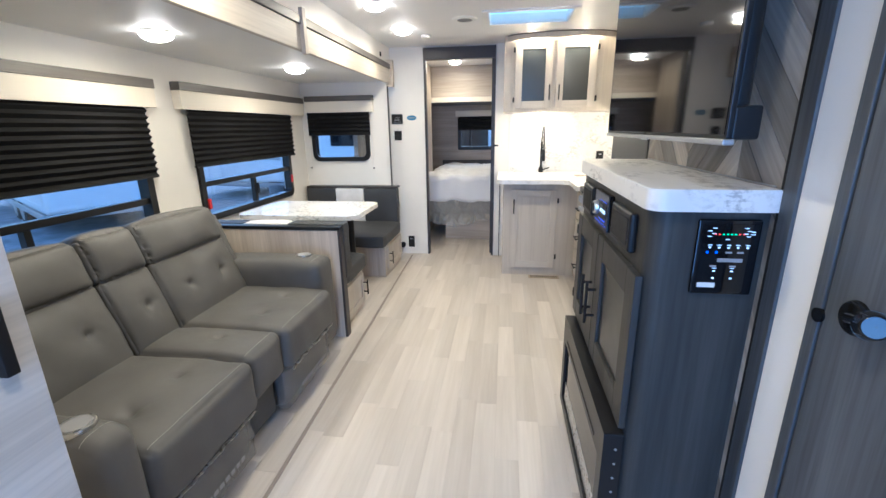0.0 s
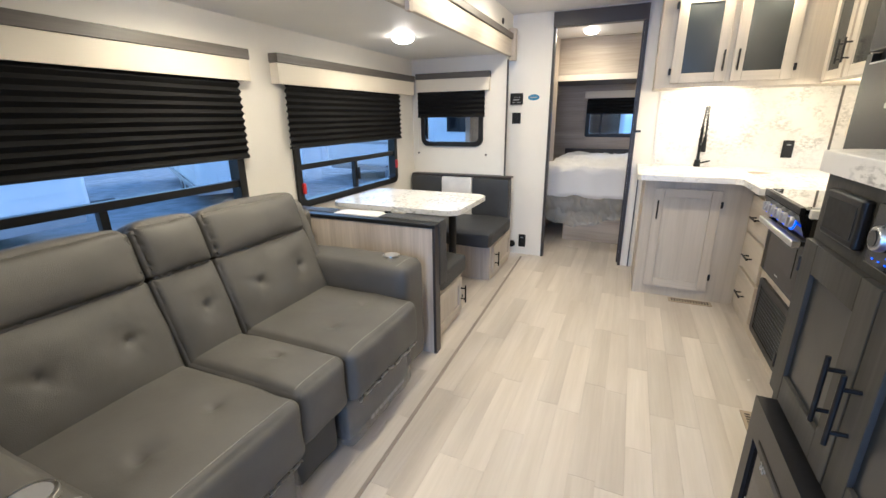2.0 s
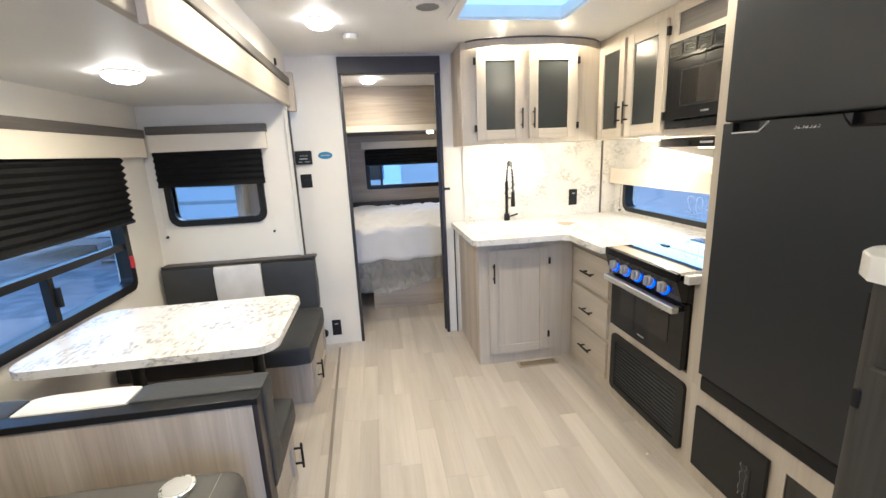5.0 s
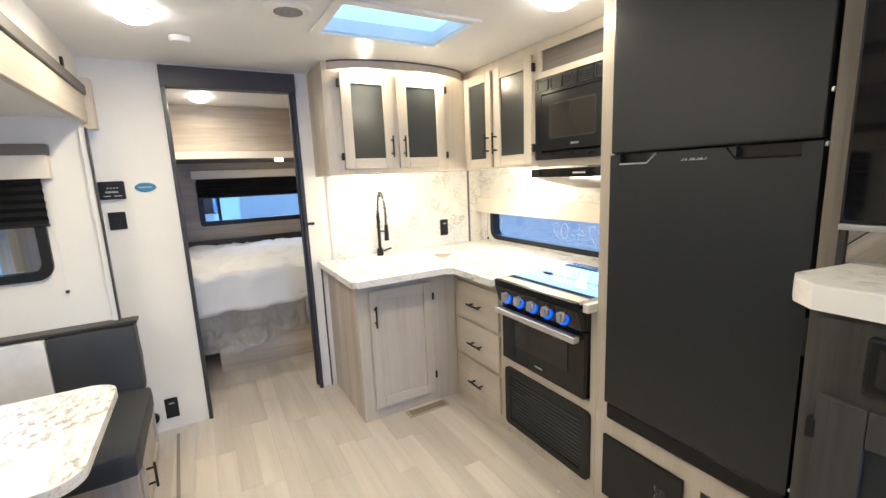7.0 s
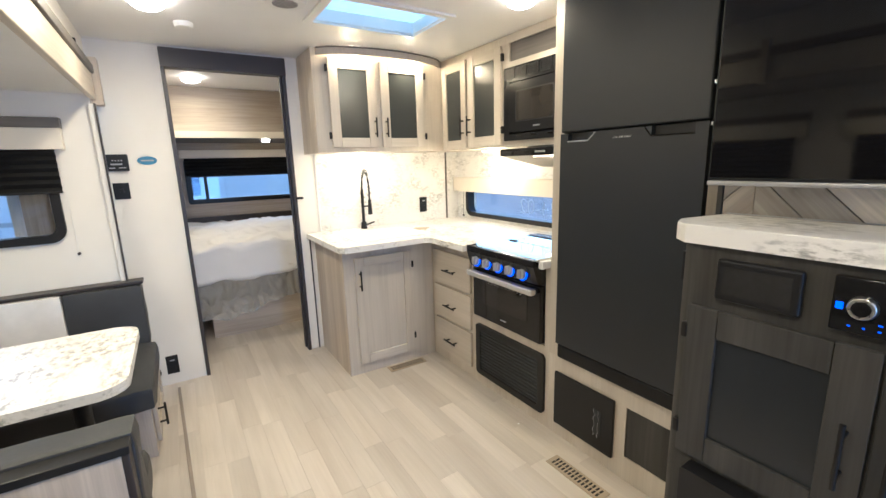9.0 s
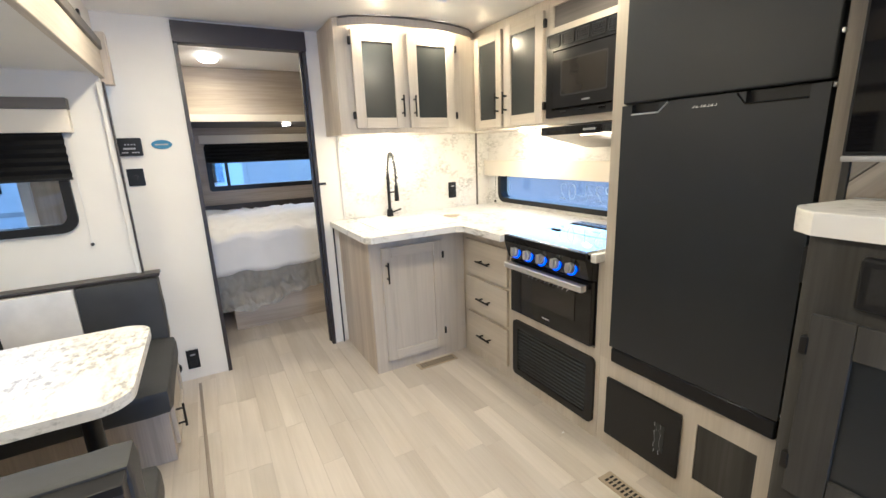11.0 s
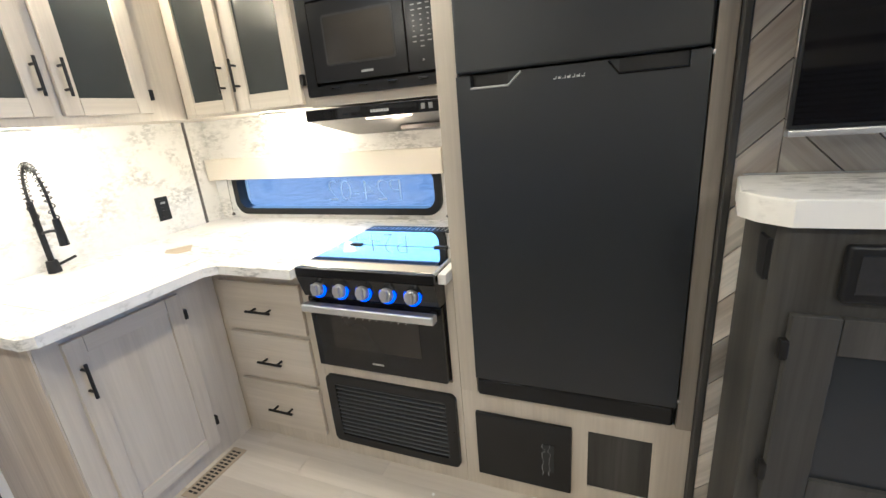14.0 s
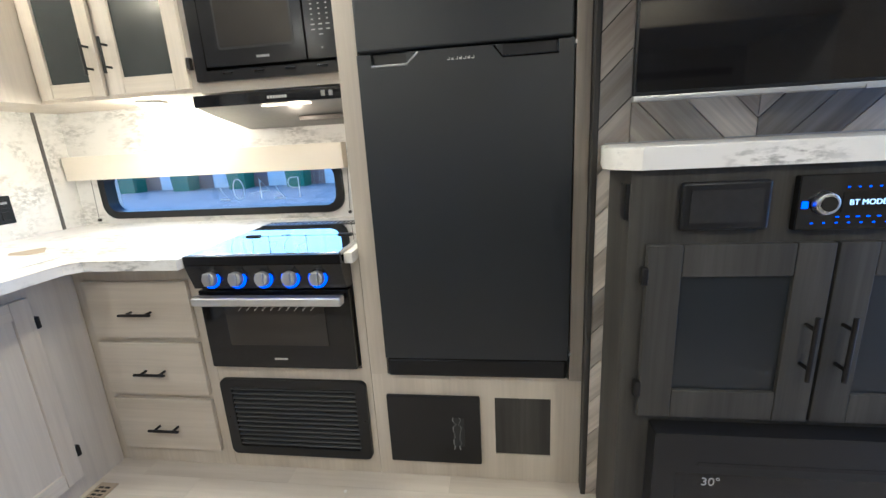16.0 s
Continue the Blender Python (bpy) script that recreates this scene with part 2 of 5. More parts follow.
def plastic_film(name, tint, alpha):
    """Thin clear plastic: a faint body with sharp glints on its creases."""
    m, nt, b = nodes_of(name)
    v = coords(nt)
    n = noise_tex(nt, v, 26.0, 5.0, 0.6)
    bump(nt, b, n, 0.5, 0.012)
    b.inputs["Base Color"].default_value = (*tint, 1)
    b.inputs["Specular IOR Level"].default_value = 1.0
    b.inputs["Roughness"].default_value = 0.07
    b.inputs["Alpha"].default_value = alpha
    return m


M_FILM = plastic_film("clear_plastic_film", (0.30, 0.285, 0.265), 0.36)
M_SKIRT = plastic_film("crinkled_plastic_skirt", (0.66, 0.64, 0.61), 0.42)

# ---- building helpers ----
BASE = {}


def thing(name, label, category, at=(0, 0, 0), group="", kind=""):
    ob = new(name)
    ob.empty_display_size = 0.1
    ob.location = at
    BASE[ob] = Vector(at)
    return tagged(ob, label, category, group, kind)


def weighted_normals(me):
    """Keep flat faces flat beside their bevels: corner normals weighted by face area."""
    around = [[] for _ in me.vertices]
    for p in me.polygons:
        for i in p.vertices:
            around[i].append(p)
    corner = []
    for p in me.polygons:
        for i in p.vertices:
            n = Vector()
            for q in around[i]:
                if q.normal.dot(p.normal) > 0.766:
                    n += q.normal * q.area
            corner.append(n.normalized() if n.length > 1e-12 else p.normal.copy())
    me.normals_split_custom_set(corner)


def part(name, bm, material, parent=None, label="", smooth=True):
    """One bmesh, in world metres, as one mesh object under its thing or part."""
    root = BASE.get(parent, Vector()) if parent else Vector()
    bmesh.ops.recalc_face_normals(bm, faces=bm.faces)
    bm.transform(Matrix.Translation(-root))
    me = bpy.data.meshes.new(name)
    bm.to_mesh(me)
    bm.free()
    me.materials.append(material)
    if smooth and me.polygons:
        me.shade_smooth()
        me.set_sharp_from_angle(angle=radians(40))
        if len(me.polygons) < 700:
            weighted_normals(me)
    ob = new(name, me)
    if parent:
        ob.parent = parent
        BASE[ob] = root
    else:
        BASE[ob] = Vector()
    return tagged(ob, label)


def box(x0, x1, y0, y1, z0, z1, bevel=0.0, seg=2, bm=None):
    own = bmesh.new()
    m = Matrix.LocRotScale(((x0 + x1) / 2, (y0 + y1) / 2, (z0 + z1) / 2), None, (abs(x1 - x0), abs(y1 - y0), abs(z1 - z0)))
    bmesh.ops.create_cube(own, size=1.0, matrix=m)
    if bevel:
        bmesh.ops.bevel(own, geom=own.edges[:], offset=bevel, segments=seg, profile=0.5, affect="EDGES")
    return join(bm, own)


def join(bm, own):
    if bm is None:
        return own
    me = bpy.data.meshes.new("scratch")
    own.to_mesh(me)
    own.free()
    bm.from_mesh(me)
    bpy.data.meshes.remove(me)
    return bm


def cyl(a, b, r, r2=None, n=16, bm=None, bevel=0.0):
    a, b = Vector(a), Vector(b)
    own = bmesh.new()
    d = b - a
    m = Matrix.Translation((a + b) / 2) @ d.to_track_quat("Z", "Y").to_matrix().to_4x4()
    bmesh.ops.create_cone(own, cap_ends=True, segments=n, radius1=r, radius2=r if r2 is None else r2, depth=d.length, matrix=m)
    if bevel:
        rim = [e for e in own.edges if len(e.link_faces) == 2 and any(len(f.verts) > 4 for f in e.link_faces)]
        bmesh.ops.bevel(own, geom=rim, offset=bevel, segments=2, profile=0.5, affect="EDGES")
    return join(bm, own)


def tube(points, r, n=8, bm=None):
    own = bmesh.new()
    pts = [Vector(p) for p in points]
    rings = []
    for i, p in enumerate(pts):
        d = (pts[min(i + 1, len(pts) - 1)] - pts[max(i - 1, 0)]).normalized()
        side = d.cross(Vector((0, 0, 1)) if abs(d.z) < 0.9 else Vector((0, 1, 0))).normalized()
        up = side.cross(d)
        rings.append([own.verts.new(p + r * (math.cos(k * math.tau / n) * side + math.sin(k * math.tau / n) * up)) for k in range(n)])
    for r0, r1 in zip(rings, rings[1:]):
        for k in range(n):
            own.faces.new((r0[k], r0[(k + 1) % n], r1[(k + 1) % n], r1[k]))
    own.faces.new(rings[0])
    own.faces.new(rings[-1][::-1])
    return join(bm, own)


def on(face, at, u, v, d):
    """A point d in front of a plane: face '-x', '+x', '-y' or '+y'; u along the wall, v up."""
    return {"-x": (at - d, u, v), "+x": (at + d, u, v), "-y": (u, at - d, v), "+y": (u, at + d, v)}[face]


def fbox(face, at, u0, u1, v0, v1, d0, d1, bevel=0.0, bm=None, seg=2):
    p, q = on(face, at, u0, v0, d0), on(face, at, u1, v1, d1)
    return box(min(p[0], q[0]), max(p[0], q[0]), min(p[1], q[1]), max(p[1], q[1]), min(p[2], q[2]), max(p[2], q[2]), bevel, seg, bm)


def rounded(u0, u1, v0, v1, r, n=6):
    pts = []
    for cu, cv, a in ((u1 - r, v1 - r, 0), (u0 + r, v1 - r, 90), (u0 + r, v0 + r, 180), (u1 - r, v0 + r, 270)):
        for k in range(n + 1):
            t = radians(a + 90 * k / n)
            pts.append((cu + r * math.cos(t), cv + r * math.sin(t)))
    return pts


def slab(place, outline, d0, d1, bevel=0.0, inner=None):
    """A prism on a 2D outline; place(u, v, d) gives the world point; inner cuts a hole of as many points."""
    bm = bmesh.new()
    lo = [bm.verts.new(place(u, v, d0)) for u, v in outline]
    hi = [bm.verts.new(place(u, v, d1)) for u, v in outline]
    n = len(outline)
    for k in range(n):
        bm.faces.new((lo[k], lo[(k + 1) % n], hi[(k + 1) % n], hi[k]))
    if inner:
        lo2 = [bm.verts.new(place(u, v, d0)) for u, v in inner]
        hi2 = [bm.verts.new(place(u, v, d1)) for u, v in inner]
        for k in range(n):
            j = (k + 1) % n
            bm.faces.new((lo2[k], lo2[j], hi2[j], hi2[k]))
            bm.faces.new((lo[k], lo[j], lo2[j], lo2[k]))
            bm.faces.new((hi[k], hi[j], hi2[j], hi2[k]))
    else:
        bm.faces.new(lo)
        top = bm.faces.new(hi)
        if bevel:
            bmesh.ops.bevel(bm, geom=top.edges[:], offset=bevel, segments=2, profile=0.5, affect="EDGES")
    return bm


def holed(face, at, thick, u0, u1, v0, v1, holes):
    """A wall with rectangular openings right through it; the room side lies at 'at'."""
    us = sorted({u0, u1, *[h[0] for h in holes], *[h[1] for h in holes]})
    vs = sorted({v0, v1, *[h[2] for h in holes], *[h[3] for h in holes]})
    bm = bmesh.new()
    grid = {}

    def vert(i, j, d):
        if (i, j, d) not in grid:
            grid[i, j, d] = bm.verts.new(on(face, at, us[i], vs[j], d))
        return grid[i, j, d]

    def solid(i, j):
        if not (0 <= i < len(us) - 1 and 0 <= j < len(vs) - 1):
            return False
        cu, cv = (us[i] + us[i + 1]) / 2, (vs[j] + vs[j + 1]) / 2
        return not any(h[0] < cu < h[1] and h[2] < cv < h[3] for h in holes)

    for i in range(len(us) - 1):
        for j in range(len(vs) - 1):
            if not solid(i, j):
                continue
            for d in (0, -thick):
                bm.faces.new([vert(i, j, d), vert(i + 1, j, d), vert(i + 1, j + 1, d), vert(i, j + 1, d)])
            for di, dj, e in ((-1, 0, ((i, j), (i, j + 1))), (1, 0, ((i + 1, j), (i + 1, j + 1))), (0, -1, ((i, j), (i + 1, j))), (0, 1, ((i, j + 1), (i + 1, j + 1)))):
                if not solid(i + di, j + dj):
                    (a, b), (c, d2) = e
                    bm.faces.new([vert(a, b, 0), vert(c, d2, 0), vert(c, d2, -thick), vert(a, b, -thick)])
    return bm


def cushion(x0, x1, y0, y1, z0, z1, r=0.04, cuts=10, puff=(0, 0, 0), tufts=(), turn=None, gather=0.35):
    """A stuffed block: rounded edges, bulging faces, dimples at (axis, sign, a, b, depth)."""
    bm = bmesh.new()
    bmesh.ops.create_cube(bm, size=2.0)
    bmesh.ops.subdivide_edges(bm, edges=bm.edges[:], cuts=cuts, use_grid_fill=True)
    half = Vector(((x1 - x0) / 2, (y1 - y0) / 2, (z1 - z0) / 2))
    mid = Vector(((x1 + x0) / 2, (y1 + y0) / 2, (z1 + z0) / 2))
    for v in bm.verts:
        n = v.co.copy()
        s = Vector((math.copysign(abs(c) ** 0.8, c) for c in n))
        p = Vector((s[i] * half[i] for i in range(3)))
        inner = Vector((max(-half[i] + r, min(half[i] - r, p[i])) for i in range(3)))
        off = p - inner
        if off.length > 1e-6:
            p = inner + off.normalized() * r
        for i in range(3):
            j, k = (i + 1) % 3, (i + 2) % 3
            w = (1 - n[j] ** 2) * (1 - n[k] ** 2)
            p[i] += puff[i] * n[i] * w if abs(n[i]) > 0.98 else 0
        for axis, sign, a, b, depth in tufts:
            if n[axis] * sign > 0.9:
                j, k = (axis + 1) % 3, (axis + 2) % 3
                d2 = ((p[j] - a * half[j]) ** 2 + (p[k] - b * half[k]) ** 2)
                p[axis] -= sign * depth * (0.6 * math.exp(-d2 / 0.00025) + 0.42 * math.exp(-d2 / 0.004) * (1.0 + 0.5 * noise.noise(p * 30.0)))
        w = noise.noise((p + mid) * 9.0) * 0.0035 + noise.noise((p + mid) * 3.0) * 0.004
        rim = sorted(abs(c) for c in n)[1]
        w -= 0.030 * gather * max(0.0, rim - 0.80) * abs(noise.noise((p + mid) * 42.0))
        p += Vector((w * n.x, w * n.y, w * n.z))
        v.co = p + mid
    if turn:
        bm.transform(turn)
    return bm


def pull(face, at, u, v, length, upright=True, r=0.0055):
    """A bar handle on two posts."""
    du, dv = (0, length / 2) if upright else (length / 2, 0)
    bm = cyl(on(face, at, u - du, v - dv, 0.032), on(face, at, u + du, v + dv, 0.032), r, bevel=0.001)
    for s in (-0.62, 0.62):
        cyl(on(face, at, u + s * du, v + s * dv, 0.0), on(face, at, u + s * du, v + s * dv, 0.032), r * 0.9, n=10, bm=bm)
    return bm


def shaker(parent, face, at, u0, u1, v0, v1, wood_v, panel, rail=0.055, handle=None, hinges=None, wood_h=None):
    """A framed cabinet door with its panel, bar handle and hinges."""
    door = part("door", fbox(face, at, u0, u0 + rail, v0, v1, 0.001, 0.02, 0.003), wood_v, parent)
    part("stile", fbox(face, at, u1 - rail, u1, v0, v1, 0.001, 0.02, 0.003), wood_v, door)
    part("rail", fbox(face, at, u0 + rail + 0.0006, u1 - rail - 0.0006, v0, v0 + rail, 0.001, 0.0195, 0.003), wood_h or wood_v, door)
    part("rail", fbox(face, at, u0 + rail + 0.0006, u1 - rail - 0.0006, v1 - rail, v1, 0.001, 0.0195, 0.003), wood_h or wood_v, door)
    part("panel", fbox(face, at, u0 + rail - 0.004, u1 - rail + 0.004, v0 + rail - 0.004, v1 - rail + 0.004, 0.002, 0.009), panel, door)
    if handle:
        part("handle", moved(pull(face, at, handle[0], handle[1], handle[2]), face, 0.02), M_MATT, door, "matt black bar handle")
    for u, v in hinges or ():
        part("hinge", fbox(face, at, u - 0.008, u + 0.008, v - 0.022, v + 0.022, 0.003, 0.024, 0.004), M_MATT, door)
    return door


def moved(bm, face, d):
    bm.transform(Matrix.Translation(Vector(on(face, 0, 0, 0, d))))
    return bm


def window_unit(name, label, face, at, u0, u1, v0, v1, r, width=0.04, mullion_u=None, bar_v=None, depth=0.02):
    w = thing(name, label, "window", on(face, at, (u0 + u1) / 2, v0, 0), kind="structure")
    place = lambda u, v, d: on(face, at, u, v, d)
    part("window_frame", slab(place, rounded(u0, u1, v0, v1, r), -0.045, depth, inner=rounded(u0 + width, u1 - width, v0 + width, v1 - width, max(0.012, r - width * 0.6))), M_BLACK, w)
    pane = part("pane", slab(place, rounded(u0 + width - 0.004, u1 - width + 0.004, v0 + width - 0.004, v1 - width + 0.004, max(0.012, r - width * 0.6)), -0.024, -0.020), M_GLASS, w)
    pane.visible_shadow = False
    if bar_v:
        part("glazing_bar", fbox(face, at, u0 + width * 0.8, u1 - width * 0.8, bar_v - 0.018, bar_v + 0.018, -0.03, 0.008, 0.003), M_BLACK, w)
    if mullion_u:
        part("mullion", fbox(face, at, mullion_u - 0.016, mullion_u + 0.016, v0 + width * 0.8, (bar_v or v1) - 0.018, -0.03, 0.006, 0.003), M_BLACK, w)
    return w


def blind(face, at, u0, u1, v0, v1, label):
    """A pleated shade, part let down, with its rails and cords."""
    b = thing("pleated_blind", label, "window blind", on(face, at, (u0 + u1) / 2, v0, 0))
    bm = bmesh.new()
    n = max(4, int((v1 - v0 - 0.02) / 0.0175))
    rows = []
    for k in range(n + 1):
        v = v1 - (v1 - v0 - 0.012) * k / n
        d = 0.012 + (0.019 if k % 2 else 0.0)
        rows.append([[bm.verts.new(on(face, at, u, v + 0.0015 * noise.noise(Vector((u * 6, v * 30, 0))), d + e)) for u in (u0, (u0 * 2 + u1) / 3, (u0 + u1 * 2) / 3, u1)] for e in (0.0, 0.0012)])
    for a, c in zip(rows, rows[1:]):
        for s in (0, 1):
            for q in range(3):
                bm.faces.new((a[s][q], a[s][q + 1], c[s][q + 1], c[s][q]))
        for q in (0, 3):
            bm.faces.new((a[0][q], a[1][q], c[1][q], c[0][q]))
    part("pleats", bm, M_BLIND, b, smooth=False)
    part("bottom_rail", fbox(face, at, u0, u1, v0, v0 + 0.014, 0.008, 0.03, 0.003), M_BLACK, b)
    for f in (0.2, 0.8):
        u = u0 + (u1 - u0) * f
        dots = bmesh.new()
        for k in range(1, n, 2):
            v = v1 - (v1 - v0 - 0.012) * k / n
            fbox(face, at, u - 0.0012, u + 0.0012, v - 0.0005, v + 0.003, 0.026, 0.0275, bm=dots)
        tagged(part("cord", dots, M_TEXT, b), kind="stuff")
    return b


def valance(face, at, u0, u1, v0, v1, depth, label, strip=0.05, strip_mat=None, body=None):
    v = thing("window_valance", label, "valance", on(face, at, (u0 + u1) / 2, v0, 0))
    top = v1 - strip if strip else v1
    part("board", fbox(face, at, u0, u1, v0, top, depth - 0.014, depth, 0.003), body or M_CREAM, v)
    part("end_return", fbox(face, at, u0 + 0.001, u0 + 0.013, v0 + 0.001, top - 0.001, 0.0, depth - 0.0145, 0.001), body or M_CREAM, v)
    part("end_return", fbox(face, at, u1 - 0.013, u1 - 0.001, v0 + 0.001, top - 0.001, 0.0, depth - 0.0145, 0.001), body or M_CREAM, v)
    part("top_board", fbox(face, at, u0 + 0.014, u1 - 0.014, top - 0.012, top - 0.001, 0.0, depth - 0.0145, 0.001), body or M_CREAM, v)
    if strip:
        part("trim_strip", fbox(face, at, u0 - 0.003, u1 + 0.003, v1 - strip, v1, 0.0, depth + 0.006, 0.003), strip_mat or M_DARKY, v, "dark taupe strip")
    return v


def lettering(text, face, at, u, v, size, material, parent, d=0.002, mirror=False, name="lettering", thin=0.0):
    cu = bpy.data.curves.new(name, "FONT")
    cu.body, cu.size, cu.extrude, cu.align_x, cu.align_y = text, size, 0.0006, "CENTER", "CENTER"
    cu.offset = -thin
    cu.materials.append(material)
    ob = new(name, cu)
    right = {"-x": Vector((0, -1, 0)), "+x": Vector((0, 1, 0)), "-y": Vector((1, 0, 0)), "+y": Vector((-1, 0, 0))}[face]
    if mirror:
        right = -right
    up = Vector((0, 0, 1))
    out = right.cross(up)
    rot = Matrix((right, up, out)).transposed().to_4x4()
    ob.parent = parent
    ob.matrix_local = Matrix.Translation(Vector(on(face, at, u, v, d)) - BASE[parent]) @ rot
    return ob


def ceiling_lamp(x, y, z, watts, r=0.07, square=True, label="round white ceiling light, switched on"):
    t = thing("ceiling_light", label, "ceiling light", (x, y, z), "ceiling lights")
    bm = cyl((x, y, z - 0.012), (x, y, z - 0.001), r * 0.99, n=28, bevel=0.004)
    part("housing", bm, M_WHITEP, t)
    dome = bmesh.new()
    bmesh.ops.create_uvsphere(dome, u_segments=24, v_segments=12, radius=1.0)
    bmesh.ops.delete(dome, geom=[v for v in dome.verts if v.co.z > 0.05], context="VERTS")
    for v in dome.verts:
        v.co = Vector((x + v.co.x * r, y + v.co.y * r, z - 0.011 + v.co.z * r * 0.5))
    part("lens", dome, M_LENS, t)
    if watts:
        down_light(x, y, z - 0.06, watts)
    return t

# ---- the large structure ----
W = 4.336          # wall with the bedroom doorway
KF = 0.765         # kitchen fronts
RW = 1.41          # outer wall on the kitchen side
CEIL = 2.11
SX = -1.93         # outer wall of the slide-out
SY = 4.13          # end wall of the slide-out
SC = 1.785         # ceiling of the slide-out
FX = -1.02         # fascia over the slide-out
HW = 0.72          # plank wall and bathroom wall


def structure(name, bm, material, label, category="wall"):
    return tagged(part(name, bm, material, None, smooth=False), label, category, kind="structure")


floor = structure("floor", box(-2.0, 1.5, -1.75, 6.75, -0.08, -0.004), M_SUB, "pale washed-oak vinyl plank floor", "floor")
structure("ceiling", holed("-x", 0, 0.06, -1.75, 6.75, -1.1, 1.5, [(3.15, 3.505, -0.03, 0.555)]), M_CEIL, "white panelled ceiling with a skylight", "ceiling")
ceil_ob = bpy.data.objects["ceiling"]
for v in ceil_ob.data.vertices:
    x, y, z = v.co
    v.co = (z, y, CEIL + x)
structure("wall_bedroom", holed("-y", W, 0.05, -1.1, 1.5, 0, CEIL, [(-0.69, -0.008, 0.0, 2.06)]), M_WALL, "off-white panelled wall with the bedroom doorway")
structure("wall_kitchen", holed("-x", RW, 0.06, 1.7, 6.75, 0, CEIL, [(2.90, 4.15, 0.96, 1.16), (5.2, 5.201, 0.5, 0.501)]), M_WALL, "off-white outer wall behind the kitchen")
structure("wall_slide", holed("+x", SX, 0.06, 0.35, SY, 0, SC, [(0.65, 2.07, 0.78, 1.46), (2.52, 3.735, 0.767, 1.46)]), M_WALL, "off-white outer wall of the slide-out with two windows")
structure("wall_slide_end", holed("-y", SY, 0.06, SX, FX - 0.02, 0, SC, [(-1.80, -1.28, 1.07, 1.42)]), M_WALL, "off-white end wall of the slide-out with a small window")
structure("wall_slide_near", box(SX, FX, 0.30, 0.35, 0, SC), M_WALL, "off-white near end wall of the slide-out")
structure("slide_ceiling", box(SX, FX - 0.03, 0.30, SY, SC, SC + 0.05), M_SLCEIL, "satin grey-white ceiling of the slide-out", "ceiling")
structure("wall_above_slide", box(FX - 0.06, FX - 0.03, -1.75, W, SC + 0.05, CEIL), M_WALL, "off-white header wall above the slide-out")
structure("wall_left_rear", box(-1.1, FX, -1.75, 0.30, 0, CEIL), M_WALL, "off-white wall by the entrance")
structure("wall_rear", holed("+y", -1.7, 0.05, -1.1, 1.5, 0, CEIL, [(-0.30, 0.40, 0.02, 1.95)]), M_WALL, "off-white wall with the entrance opening")
structure("wall_bathroom", holed("-x", HW, 0.05, -1.75, 0.852, 0, CEIL, [(0.06, 0.722, 0.0, 1.96)]), M_WALL, "off-white bathroom wall")
structure("wall_plank_backing", box(HW + 0.012, HW + 0.05, 0.852, 1.863, 0, CEIL), M_HOLE, "wall behind the weathered chevron planks")
structure("wall_bathroom_back", box(1.36, 1.41, -1.75, 1.75, 0, CEIL), M_WALL, "plain bathroom outer wall")
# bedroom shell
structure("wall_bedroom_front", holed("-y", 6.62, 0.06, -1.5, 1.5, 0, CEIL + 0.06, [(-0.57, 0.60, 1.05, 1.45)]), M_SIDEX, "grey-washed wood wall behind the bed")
structure("wall_bedroom_left", box(-1.5, -1.45, W + 0.05, 6.62, 0, CEIL), M_SIDE, "grey-washed wood bedroom side wall")
structure("ceiling_bedroom_left", box(-1.5, -1.1, W, 6.75, CEIL, CEIL + 0.06), M_CEIL, "white bedroom ceiling", "ceiling")

# slide fascia: pale board, dark strip, joint clip, end bracket
structure("trim_fascia", box(FX - 0.028, FX, 0.30, 4.20, SC - 0.018, SC + 0.115, 0.004), M_SIDEY, "pale wood fascia along the slide-out", "trim")
structure("trim_fascia_strip", box(FX - 0.028, FX + 0.012, 0.30, 4.20, SC + 0.1155, SC + 0.16, 0.003), M_DARKY, "dark taupe strip along the fascia", "trim")
structure("trim_fascia_clip", box(FX, FX + 0.024, 2.31, 2.35, SC - 0.035, SC + 0.20, 0.003), M_SIDE, "upright wood clip on the fascia", "trim")
structure("trim_fascia_end", box(FX - 0.04, FX + 0.03, 4.20, 4.26, SC - 0.045, SC + 0.20, 0.004), M_SIDE, "wood end block of the fascia", "trim")
structure("trim_slide_post", box(FX - 0.03, FX - 0.005, 4.10, 4.14, 0, SC - 0.05, 0.003), M_WALL, "off-white end post of the slide-out", "trim")
structure("trim_slide_seal", box(FX - 0.004, FX + 0.004, 4.085, 4.115, 0.02, SC - 0.05), M_TRIM, "dark rubber seal of the slide-out", "trim")
structure("trim_slide_floor", slab(lambda u, v, d: (u, v, d), [(-0.747, 0.4), (-0.731, 0.4), (-0.862, 4.25), (-0.878, 4.25)], 0.0, 0.006, 0.002), M_EDGE, "taupe edge strip between slide floor and main floor", "trim")
structure("trim_wall_seam", box(0.155, 0.165, W - 0.008, W - 0.001, 0.905, 1.46), M_WHITEP, "white edge strip of the backsplash", "trim")
structure("trim_splash_corner", box(1.27, 1.284, W - 0.014, W - 0.003, 0.90, 1.48), M_DARKX, "dark strip on the backsplash joint", "trim")
structure("backsplash_rear", box(0.166, 1.27, W - 0.008, W - 0.002, 0.90, 1.5), M_SPLASH, "grey-veined white marble-look backsplash", "backsplash")
structure("backsplash_corner", box(1.284, RW - 0.006, W - 0.008, W - 0.002, 0.90, 1.5), M_SPLASH, "grey-veined white marble-look backsplash", "backsplash")
